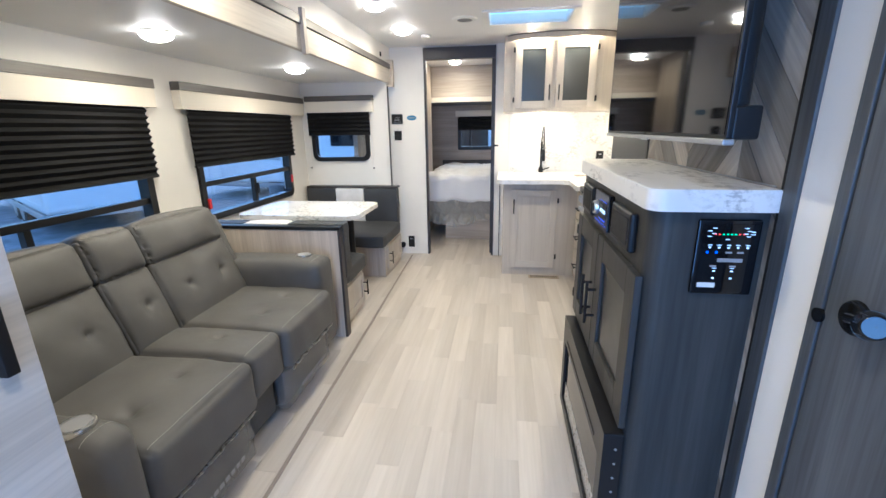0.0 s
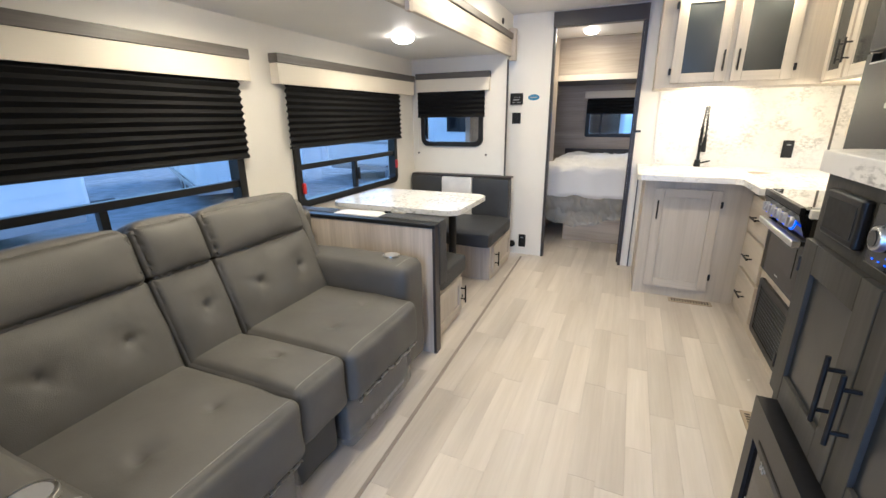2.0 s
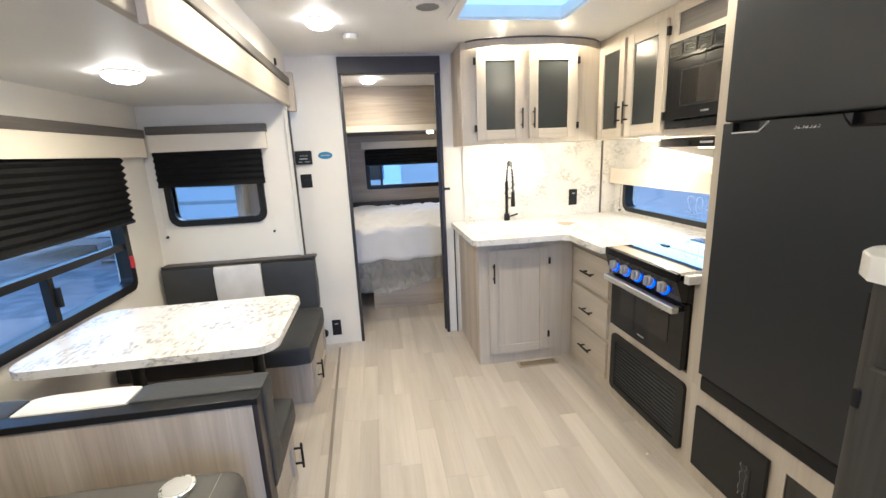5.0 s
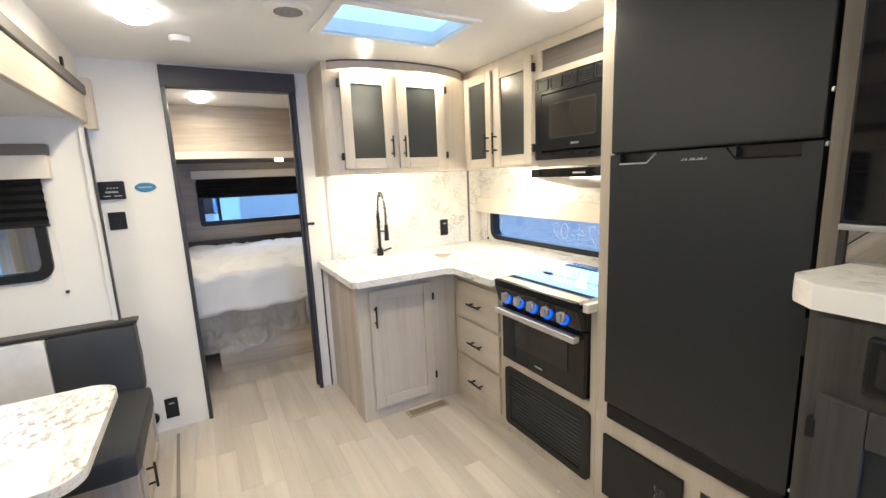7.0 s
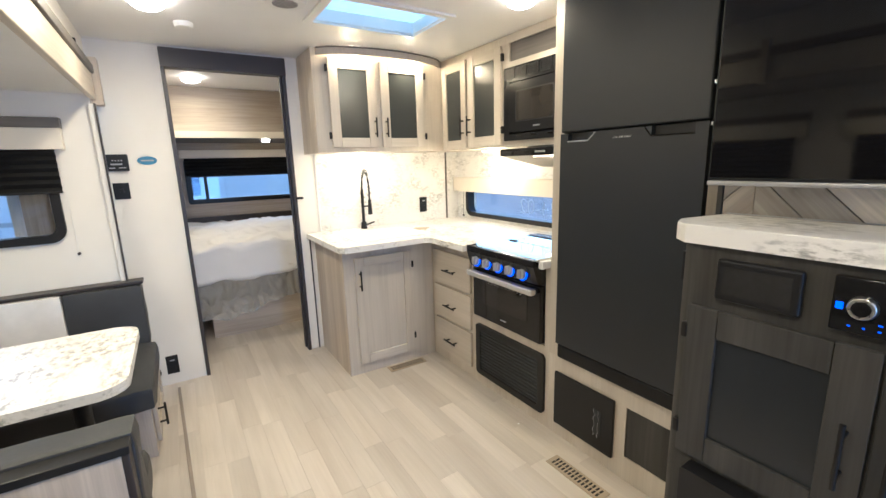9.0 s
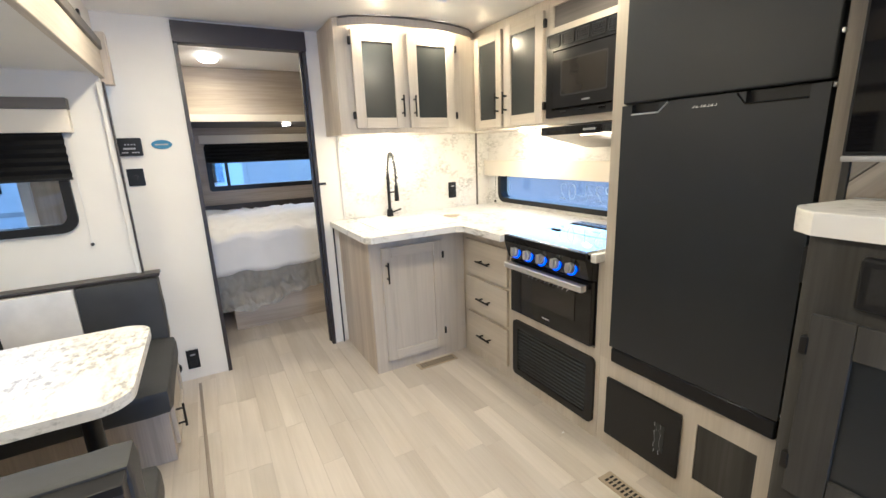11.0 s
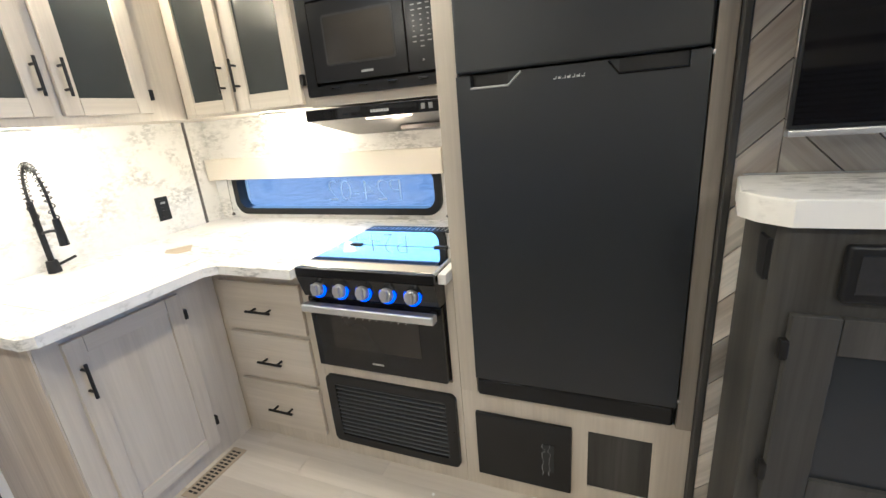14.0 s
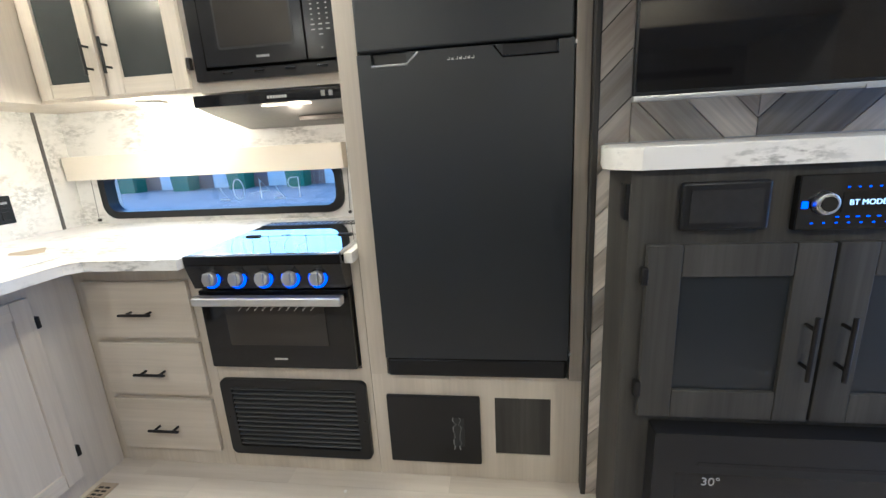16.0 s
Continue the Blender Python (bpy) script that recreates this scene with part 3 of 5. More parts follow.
structure("backsplash_side", holed("-x", RW - 0.006, -0.004, 2.6, W - 0.008, 0.90, 1.5, [(2.90, 4.15, 0.96, 1.16)]), M_SPLASH, "grey-veined white marble-look backsplash round the window", "backsplash")
# doorway lining
dw = thing("door_1", "dark brown doorway frame with a black header track", "door frame", (-0.35, W, 0), kind="structure")
part("jamb", box(-0.705, -0.683, W - 0.012, W + 0.05, 0, 2.09, 0.002), M_TRIM, dw)
part("jamb", box(-0.015, 0.008, W - 0.012, W + 0.05, 0, 2.09, 0.002), M_TRIM, dw)
part("header", box(-0.705, 0.008, W - 0.03, W + 0.05, 1.985, 2.095, 0.003), M_TRIM, dw)
part("latch", box(-0.012, 0.045, W - 0.04, W - 0.018, 1.155, 1.172, 0.003), M_BLACK, dw, "black latch")
part("sliding_door_edge", box(-0.03, -0.0155, W + 0.012, W + 0.04, 0.02, 1.985, 0.002), M_TRIM, dw)
structure("trim_cabinet_edge", box(0.066, 0.074, W - 0.012, W - 0.002, 0, 0.87), M_TRIM, "dark edge strip beside the base cabinet", "trim")

# chevron plank wall, one object for each plank
plank_wall = thing("wall_planks", "weathered grey and white planks laid in a chevron", "wall", (HW, 1.4, 0), kind="structure")


def clip_poly(poly, keep, cut):
    out = []
    for a, b in zip(poly, poly[1:] + poly[:1]):
        ka, kb = keep(a), keep(b)
        if ka >= 0:
            out.append(a)
        if ka * kb < 0:
            t = ka / (ka - kb)
            out.append((a[0] + t * (b[0] - a[0]), a[1] + t * (b[1] - a[1])))
    return out


seams = [0.912, 1.113, 1.439, 1.764, 1.849]
rise, pitch, k = 1.0, 0.125, 0
for c, (a, b) in enumerate(zip(seams, seams[1:])):
    up = 1 if c % 2 == 0 else -1
    w0, w1 = (a, b)
    full = 0.326
    for i in range(-4, 19):
        z0 = i * pitch
        lo, hi = (w0, w0 + full) if c > 0 else (w1 - full, w1)
        za, zb = (z0, z0 + full * rise) if up > 0 else (z0 + full * rise, z0)
        poly = [(lo, za + 0.0022), (hi, zb + 0.0022), (hi, zb + pitch - 0.0022), (lo, za + pitch - 0.0022)]
        for keep in (lambda p: p[0] - w0 - 0.001, lambda p: w1 - 0.001 - p[0], lambda p: p[1] - 0.001, lambda p: CEIL - 0.001 - p[1]):
            poly = clip_poly(poly, keep, 0) if poly else poly
        if len(poly) < 3:
            continue
        out = 0.001 * random.random()
        bm = slab(lambda u, v, d: (HW - d, u, v), poly, -0.012, out)
        part("plank", bm, M_HERR if up > 0 else M_HERR2, plank_wall, smooth=False)

# bathroom door and its trims
bd = thing("door_2", "slate-stained wood bathroom door, shut, with a black knob", "door", (HW, 0.4, 0), kind="structure")
leaf = part("leaf", box(HW - 0.004, HW + 0.03, 0.075, 0.714, 0.01, 1.95, 0.003), M_DOORD, bd)
knob = cyl((HW - 0.004, 0.640, 1.016), (HW - 0.016, 0.640, 1.016), 0.033, 0.029, n=28, bevel=0.004)
cyl((HW - 0.014, 0.640, 1.016), (0.690, 0.590, 1.030), 0.012, 0.011, n=16, bm=knob)
cyl((0.692, 0.594, 1.029), (0.680, 0.568, 1.035), 0.014, 0.024, n=28, bm=knob)
cyl((0.680, 0.568, 1.035), (0.670, 0.548, 1.041), 0.024, 0.019, n=28, bm=knob, bevel=0.003)
part("knob", knob, M_GLOSS, leaf, "black round knob")
part("latch_plate", cyl((HW - 0.010, 0.722, 0.985), (HW - 0.002, 0.722, 0.985), 0.014, n=20), M_GLOSS, bd)
part("frame_side", box(HW - 0.006, HW + 0.02, 0.720, 0.750, 0, 1.99, 0.003), M_DOORD, bd)
part("frame_side", box(HW - 0.014, HW + 0.02, 0.045, 0.073, 0, 1.99, 0.003), M_DOORD, bd)
part("frame_top", box(HW - 0.014, HW + 0.02, 0.073, 0.720, 1.955, 1.99, 0.003), M_DOORD, bd)
structure("trim_wall_end", box(HW - 0.007, HW + 0.012, 0.853, 0.900, 0, CEIL - 0.002, 0.002), M_DOORD, "slate-stained upright edge trim of the plank wall", "trim")
structure("trim_wall_edge", box(HW - 0.0045, HW + 0.0115, 0.9002, 0.913, 0, CEIL - 0.002, 0.001), M_HOLE, "black edge strip beside the plank wall", "trim")
structure("trim_fridge_side", box(HW - 0.006, HW + 0.03, 1.849, 1.866, 0, CEIL - 0.002, 0.003), M_DARK, "charcoal upright trim beside the refrigerator", "trim")

# windows
window_unit("window_1", "black-framed window behind the sofa with a lower sliding part", "+x", SX, 0.62, 2.10, 0.75, 1.48, 0.06, 0.045, 1.39, 0.96)
window_unit("window_2", "black-framed dinette window with a lower sliding part", "+x", SX, 2.49, 3.765, 0.737, 1.485, 0.06, 0.045, 3.15, 0.993)
window_unit("window_3", "small black-framed window with rounded corners", "-y", SY, -1.84, -1.235, 1.03, 1.46, 0.07, 0.04)
window_unit("window_4", "low wide black-framed kitchen window with rounded corners", "-x", RW - 0.01, 2.87, 4.18, 0.93, 1.19, 0.075, 0.035)
window_unit("window_5", "black-framed bedroom window above the bed", "-y", 6.62, -0.61, 0.64, 1.01, 1.49, 0.03, 0.05, -0.42)
for y0, y1 in ((2.45, 3.82),):
    blind("+x", SX + 0.012, y0, y1, 1.112, 1.48, "black pleated blind half lowered over the dinette window")
blind("+x", SX + 0.012, 0.57, 2.125, 1.09, 1.48, "black pleated blind half lowered behind the sofa")
blind("-y", SY - 0.012, -1.86, -1.215, 1.285, 1.51, "black pleated blind half lowered over the small window")
blind("-y", 6.60, -0.60, 0.66, 1.30, 1.50, "black pleated blind above the bed")
valance("+x", SX, 0.47, 2.185, 1.478, 1.632, 0.06, "cream valance with a dark taupe top strip")
valance("+x", SX, 2.385, SY - 0.075, 1.478, 1.64, 0.06, "cream valance with a dark taupe top strip")
valance("-y", SY, SX + 0.064, -1.175, 1.505, 1.66, 0.05, "short cream valance with a dark taupe top strip", strip_mat=M_DARKX)
valance("-x", RW - 0.01, 2.838, 4.310, 1.137, 1.255, 0.06, "plain cream valance over the kitchen window", strip=0)
valance("-y", 6.62, -0.64, 0.70, 1.505, 1.59, 0.05, "cream valance above the bed", strip=0)
for yy, zz in ((2.535, 0.825), (3.735, 0.865)):
    red = thing("emergency_latch", "red emergency release latch on the window frame", "latch", (SX + 0.02, yy, zz))
    part("tab", box(SX + 0.018, SX + 0.034, yy - 0.012, yy + 0.012, zz, zz + 0.07, 0.004), M_RED, red)
sl = thing("window_catch", "black sliding catch on the dinette window", "catch", (SX + 0.02, 3.13, 0.9))
part("body", box(SX + 0.006, SX + 0.026, 3.15, 3.17, 0.84, 0.93, 0.004), M_BLACK, sl)
for px, py, pz in ((-1.205, SY, 0.96), (-1.875, SY, 0.965)):
    cb = thing("blind_cord", "thin white blind cord with a dark anchor", "cord", (px, py - 0.01, pz))
    part("string", cyl((px, py - 0.012, pz), (px, py - 0.012, 1.29), 0.0012, n=6), M_WHITEP, cb)
    part("anchor", cyl((px, py, pz), (px, py - 0.016, pz), 0.008, n=12, bevel=0.002), M_TRIM, cb)
for py in (2.85, 4.235):
    cb = thing("blind_cord", "thin dark blind cord with an anchor", "cord", (RW - 0.01, py, 0.93))
    part("string", cyl((RW - 0.018, py, 0.925), (RW - 0.018, py - 0.01, 1.14), 0.0012, n=6), M_TRIM, cb)
    part("anchor", cyl((RW - 0.006, py, 0.925), (RW - 0.022, py, 0.925), 0.008, n=12, bevel=0.002), M_TRIM, cb)
mark = thing("window_marking", "mirrored chalk marker writing on the window glass", "writing", (RW, 3.4, 1.05))
lettering("P24-02", "-x", RW + 0.02, 3.325, 1.045, 0.165, M_MARK, mark, mirror=True, thin=0.0054)

# skylight shaft
skl = thing("skylight", "white-framed ceiling skylight with a dome glowing blue for daylight", "skylight", (0.26, 3.3, CEIL))
ring = slab(lambda u, v, d: (u, v, CEIL - d), rounded(-0.07, 0.595, 3.11, 3.545, 0.02), 0.0, 0.012, inner=rounded(-0.03, 0.555, 3.15, 3.505, 0.012))
part("trim_ring", ring, M_WHITEP, skl)
shaft = slab(lambda u, v, d: (u, v, CEIL + d), rounded(-0.035, 0.56, 3.145, 3.51, 0.012), 0.001, 0.061, inner=rounded(-0.024, 0.549, 3.156, 3.499, 0.012))
part("shaft", shaft, M_WHITEP, skl)
# no light passes the dome; its own blue glow replaces the sky
part("dome", box(-0.035, 0.56, 3.145, 3.51, CEIL + 0.062, CEIL + 0.07), M_SKYL, skl, "dome glowing blue in place of daylight")

# ---- living side: sofa ----
sofa = thing("sofa", "grey leatherette three-part reclining sofa with tufted backs", "sofa", (-1.3, 1.4, 0))


def tilt(px, pz, deg):
    return Matrix.Translation((px, 0, pz)) @ Matrix.Rotation(radians(deg), 4, "Y") @ Matrix.Translation((-px, 0, -pz))


cells = ((0.735, 1.243, 1), (1.247, 1.498, 0), (1.502, 2.03, 1))


def stitch(bm, x, y0, y1, z):
    """A thread that lies on the top of a cushion, straight across it."""
    tree = BVHTree.FromBMesh(bm)
    pts = []
    for q in range(25):
        hit = tree.ray_cast(Vector((x, y0 + (y1 - y0) * q / 24, z)), Vector((0, 0, -1)))[0]
        if hit:
            pts.append(hit + Vector((0, 0, 0.0004)))
    return tube(pts, 0.0011, 6)


for y0, y1, wide in cells:
    fx = -0.852 if wide else -0.875
    spots = ((2, 1, 0.32, -0.42, 0.024), (2, 1, 0.32, 0.42, 0.024)) if wide else ((2, 1, 0.25, 0.1, 0.024),)
    pad = cushion(-1.46, fx, y0, y1, 0.262, 0.472, 0.034, 46, (0.014, 0.0, 0.022), spots)
    thread = stitch(pad, fx - 0.030, y0 + 0.02, y1 - 0.02, 0.7)
    seat = part("seat_cushion", pad, M_LEATH, sofa)
    part("seat_seam", thread, M_SEAM, seat)
    lean = tilt(-1.345, 0.46, -20)
    dots = ((0, 1, -0.45, 0.18, 0.026), (0, 1, 0.45, 0.18, 0.026)) if wide else ((0, 1, 0.1, 0.18, 0.026),)
    part("back_cushion", cushion(-1.50, -1.362, y0 + 0.001, y1 - 0.001, 0.40, 0.80, 0.022, 46, (0.034, 0, 0.004), dots, lean, 1.0), M_LEATH, sofa)
    part("headrest", cushion(-1.545, -1.348, y0 + 0.001, y1 - 0.001, 0.782, 0.985, 0.032, 40, (0.034, 0, 0.024), (), lean, 1.8), M_LEATH, sofa)
    part("front_panel", cushion(-1.10, fx - 0.05 if wide else -0.93, y0 + 0.01, y1 - 0.01, 0.05, 0.33, 0.03, 8, (0.006, 0, 0)), M_LEATH2 if not wide else M_LEATH, sofa)
    if wide:
        film = cushion(-0.96, fx - 0.035, y0 + 0.005, y1 - 0.005, 0.035, 0.275, 0.03, 20, (0.02, 0, 0.0))
        for v in film.verts:
            v.co.x += 0.012 * noise.noise(v.co * 17.0)
            v.co.z += 0.008 * noise.noise(v.co * 13.0 + Vector((3, 1, 7)))
        part("plastic_wrap", film, M_FILM, sofa, "clear plastic wrapping on the footrest")
        # steel-bright tube that stands for the highlight on the wrapping's upper edge
        part("wrap_edge", tube([(fx - 0.004 + 0.006 * noise.noise(Vector((q * 0.7, y0, 0))), y0 + 0.03 + (y1 - y0 - 0.06) * q / 40, 0.262 + 0.007 * noise.noise(Vector((q * 0.45, 5, y0)))) for q in range(41)], 0.005, 6), M_CHROME, sofa, "bright crumpled tube for the highlight along the plastic wrapping")
        logo = bmesh.new()
        for q in range(9):
            fbox("+x", fx - 0.008, y0 + 0.10 + 0.032 * q, y0 + 0.122 + 0.032 * q, 0.12, 0.138, 0.0, 0.0015, bm=logo)
        part("printed_mark", logo, M_SEAM, sofa)
for y0, y1, fx, nm in ((0.585, 0.735, -0.855, 0), (2.035, 2.25, -0.925, 1)):
    block = cushion(-1.62, fx, y0, y1, 0.06, 0.61, 0.04 if nm else 0.06, 16, (0.01, 0.004, 0.012))
    thread = stitch(block, fx - 0.055, y0 + 0.025, y1 - 0.025, 0.8)
    cy = (y0 + y1) / 2 + (0.03 if nm else 0)
    cx = -1.07 if nm else -0.965
    top = BVHTree.FromBMesh(block).ray_cast(Vector((cx, cy, 0.8)), Vector((0, 0, -1)))[0].z
    arm = part("armrest", block, M_LEATH, sofa)
    part("arm_seam", thread, M_SEAM, arm)
    cup = cyl((cx, cy, top - 0.015), (cx, cy, top + 0.008), 0.043, n=28, bevel=0.003)
    part("cup_holder", cup, M_CHROME, arm, "steel cup holder")
    part("cup_well", cyl((cx, cy, top + 0.0082), (cx, cy, top + 0.0092), 0.034, n=28), M_SILVER, arm)
part("back_side", cushion(-1.56, -1.395, 2.034, 2.115, 0.42, 0.945, 0.035, 14, (0.006, 0.004, 0.01), (), tilt(-1.345, 0.46, -20)), M_LEATH, sofa)
part("back_shell", box(-1.80, -1.64, 0.60, 2.28, 0.06, 0.80, 0.03, 3), M_LEATH, sofa)
part("base", box(-1.70, -1.02, 0.62, 2.28, 0.0, 0.10, 0.006), M_BLACK, sofa)

# ---- tall cabinet by the entrance ----
tc = thing("tall_cabinet", "pale wood tall cabinet with a long black handle", "cabinet", (-0.8, 0.1, 0))
part("body", box(FX + 0.002, -0.64, -0.42, 0.382, 0.0, CEIL - 0.003, 0.002), M_SIDEY, tc)
tdoor = part("door", box(-0.64, -0.62, -0.30, 0.386, 0.04, CEIL - 0.05, 0.003), M_SIDEY, tc)
part("handle", box(-0.618, -0.598, 0.325, 0.345, 1.0, 1.11, 0.004), M_MATT, tdoor, "black bar handle")

# ---- dinette ----
dv = thing("dinette_divider", "pale wood half-height partition with a black edge", "partition", (-1.38, 2.355, 0))
part("panel", box(SX + 0.002, -0.918, 2.340, 2.372, 0.0, 0.735, 0.001), M_SIDE, dv)
part("top_edge", box(SX + 0.002, -0.899, 2.333, 2.40, 0.735, 0.757, 0.004), M_BLACK, dv)
part("front_edge", box(-0.918, -0.901, 2.336, 2.40, 0.0, 0.735, 0.004), M_TRIM, dv)


def bench(name_label, y_back, y_front, sgn, top, stripe):
    """A dinette seat: wood base with a door, seat pad and back pad with a pale stripe."""
    b = thing("dinette_bench", name_label, "bench", (-1.4, (y_back + y_front) / 2, 0), "dinette benches")
    lo, hi = min(y_back, y_front), max(y_back, y_front)
    inset = -0.02 if sgn > 0 else 0.16
    y0, y1 = (lo, hi - inset) if sgn > 0 else (lo + inset, hi)
    part("base", box(SX + 0.003, -0.965, y0, y1, 0.0, 0.315, 0.002), M_SIDE, b)
    door = shaker(b, "+x", -0.965, y0 + 0.05, y1 - 0.03, 0.05, 0.285, M_CAB, M_CAB, 0.045)
    hu = y1 - 0.045 if sgn > 0 else y0 + 0.085
    part("handle", moved(pull("+x", -0.965, hu, 0.17, 0.12), "+x", 0.02), M_MATT, door, "matt black bar handle")
    sl0, sl1 = (lo + 0.09, hi + 0.04) if sgn > 0 else (lo, hi - 0.09)
    part("seat_pad", cushion(SX + 0.02, -0.925, sl0, sl1, 0.315, 0.435, 0.03, 8, (0, 0, 0.01)), M_LEATH2, b, "dark grey seat pad")
    bk0, bk1 = (lo + 0.005, lo + 0.11) if sgn > 0 else (hi - 0.11, hi - 0.005)
    for x0, x1, m in ((SX + 0.02, stripe[0], M_LEATH2), (stripe[0], stripe[1], M_LEATHW), (stripe[1], -0.893 if sgn > 0 else -0.955, M_LEATH2)):
        part("back_pad", cushion(x0, x1, bk0, bk1, 0.40, top, 0.012, 7, (0, 0.003, 0.0)), m, b)
    return b


bench("dark grey dinette bench with a white stripe by the partition", 2.375, 2.86, 1, 0.766, (-1.58, -1.27))
bench_b = bench("dark grey dinette bench with a white stripe by the end wall", 4.125, 3.37, -1, 0.765, (-1.60, -1.30))
part("top_rail", box(SX + 0.02, -0.945, 4.035, 4.126, 0.767, 0.785, 0.004), M_TRIM, bench_b)

tb = thing("dinette_table", "white marble-look table with rounded corners on two black posts", "table", (-1.4, 3.03, 0))
part("tabletop", slab(lambda u, v, d: (u, v, d), rounded(-1.86, -0.93, 2.715, 3.345, 0.085, 8), 0.715, 0.747, 0.004), M_TABLE, tb)
for x in (-1.13, -1.66):
    leg = part("leg", cyl((x, 3.14, 0.0), (x, 3.14, 0.715), 0.028, n=20), M_BLACK, tb)
    part("floor_socket", cyl((x, 3.14, 0.0), (x, 3.14, 0.02), 0.08, 0.06, n=24), M_BLACK, leg)
    part("top_plate", cyl((x, 3.14, 0.695), (x, 3.14, 0.714), 0.06, 0.09, n=24), M_BLACK, leg)

# ---- wall fittings by the doorway ----
th = thing("control_panel", "black thermostat and switch panel on the wall", "control panel", (-0.99, W, 1.38))
part("case", fbox("-y", W, -1.05, -0.935, 1.388, 1.484, 0.0, 0.022, 0.006), M_BLACK, th)
bars = bmesh.new()
for q in range(4):
    fbox("-y", W, -1.012 + 0.014 * q, -1.005 + 0.014 * q, 1.445, 1.452, 0.022, 0.0232, bm=bars)
fbox("-y", W, -1.02, -0.965, 1.423, 1.432, 0.022, 0.0232, bm=bars)
fbox("-y", W, -1.03, -1.0, 1.404, 1.409, 0.022, 0.0232, bm=bars)
fbox("-y", W, -0.985, -0.95, 1.404, 1.409, 0.022, 0.0232, bm=bars)
part("markings", bars, M_TEXT, th)
sw = thing("wall_switch", "black square wall switch", "switch", (-0.99, W, 1.22))
part("plate", fbox("-y", W, -1.03, -0.952, 1.225, 1.32, 0.0, 0.008, 0.003), M_BLACK, sw)
part("rocker", cyl((-0.99, W - 0.008, 1.272), (-0.99, W - 0.014, 1.272), 0.012, n=16, bevel=0.002), M_MATT, sw)
bg = thing("wall_badge", "small oval blue badge on the wall", "badge", (-0.843, W, 1.42))
part("oval", slab(lambda u, v, d: (u, W - d, v), [(-0.843 + 0.05 * math.cos(k * math.tau / 28), 1.446 + 0.025 * math.sin(k * math.tau / 28)) for k in range(28)], 0.0, 0.006, 0.002), M_BLUE, bg)
part("rim_mark", fbox("-y", W, -0.875, -0.811, 1.442, 1.450, 0.006, 0.0072), M_TEXT, bg)


def outlet(u, v, face, at):
    o = thing("wall_outlet", "black wall outlet with two sockets", "outlet", on(face, at, u, v - 0.06, 0), "wall outlets")
    part("plate", fbox(face, at, u - 0.034, u + 0.034, v - 0.062, v + 0.062, 0.0, 0.007, 0.003), M_BLACK, o)
    part("socket", fbox(face, at, u - 0.018, u + 0.018, v + 0.008, v + 0.045, 0.007, 0.010, 0.002), M_MATT, o)
    part("socket", fbox(face, at, u - 0.018, u + 0.018, v - 0.045, v - 0.008, 0.007, 0.010, 0.002), M_MATT, o)
    part("label", fbox(face, at, u - 0.012, u + 0.014, v + 0.026, v + 0.036, 0.010, 0.0108), M_TEXT, o)


outlet(-0.888, 0.136, "-y", W)
outlet(1.04, 1.04, "-y", W - 0.009)
vc = thing("cable_port", "round black cap on the wall near the floor", "port", (-0.99, W, 0.07))
part("cap", cyl((-0.985, W, 0.10), (-0.985, W - 0.03, 0.10), 0.032, n=24, bevel=0.006), M_BLACK, vc)

# ---- kitchen base ----
sc = thing("sink_cabinet", "pale greige wood base cabinet with one framed door", "cabinet", (0.42, 3.73, 0))
part("body", box(0.112, KF - 0.004, 3.732, W - 0.002, 0.0, 0.863, 0.001), M_CAB, sc)
part("end_panel", box(0.106, 0.1115, 3.735, W - 0.004, 0.0, 0.863, 0.001), M_SIDE, sc)
shaker(sc, "-y", 3.732, 0.178, 0.585, 0.075, 0.80, M_CAB, M_CAB, 0.06, handle=(0.204, 0.655, 0.13), hinges=((0.590, 0.705), (0.590, 0.185)), wood_h=M_CABH)
db = thing("drawer_cabinet", "pale greige wood cabinet with three drawers", "cabinet", (0.95, 3.5, 0))
part("body", box(KF, RW - 0.01, 3.215, W - 0.002, 0.0, 0.863, 0.001), M_CAB, db)
for v0, v1 in ((0.572, 0.798), (0.328, 0.552), (0.076, 0.308)):
    dr = part("drawer_front", fbox("-x", KF, 3.255, 3.685, v0, v1, 0.001, 0.02, 0.004), M_CABY, db)
    part("handle", moved(pull("-x", KF, 3.463, (v0 + v1) / 2 - 0.008, 0.13, upright=False), "-x", 0.02), M_MATT, dr, "matt black bar handle")
rb = thing("range_cabinet", "pale greige wood frame round the range and vent", "cabinet", (0.95, 2.9, 0))
part("face", holed("-x", KF, 0.02, 2.605, 3.213, 0.0, 0.863, [(2.635, 3.205, 0.45, 0.863), (2.65, 3.18, 0.09, 0.385)]), M_CAB, rb)
part("side", box(KF + 0.021, RW - 0.01, 2.606, 2.62, 0.0, 0.863), M_CAB, rb)
# counter, L-shaped
ct = thing("kitchen_worktop", "white marble-look L-shaped worktop with eased corners", "worktop", (0.6, 3.9, 0.865))
shape = [(0.078, 3.585), (0.615, 3.585), (0.654, 3.548), (0.654, 3.192), (RW - 0.008, 3.192), (RW - 0.008, W - 0.009), (0.05, W - 0.009), (0.05, 3.62)]
part("slab_top", slab(lambda u, v, d: (u, v, d), shape, 0.866, 0.902, 0.004), M_MARB, ct)
part("end_slab", slab(lambda u, v, d: (u, v, d), [(0.712, 2.606), (RW - 0.008, 2.606), (RW - 0.008, 2.634), (0.712, 2.634)], 0.866, 0.902, 0.004), M_MARB, ct)
part("back_strip", box(1.26, RW - 0.008, 2.634, 3.192, 0.866, 0.902), M_MARB, ct)
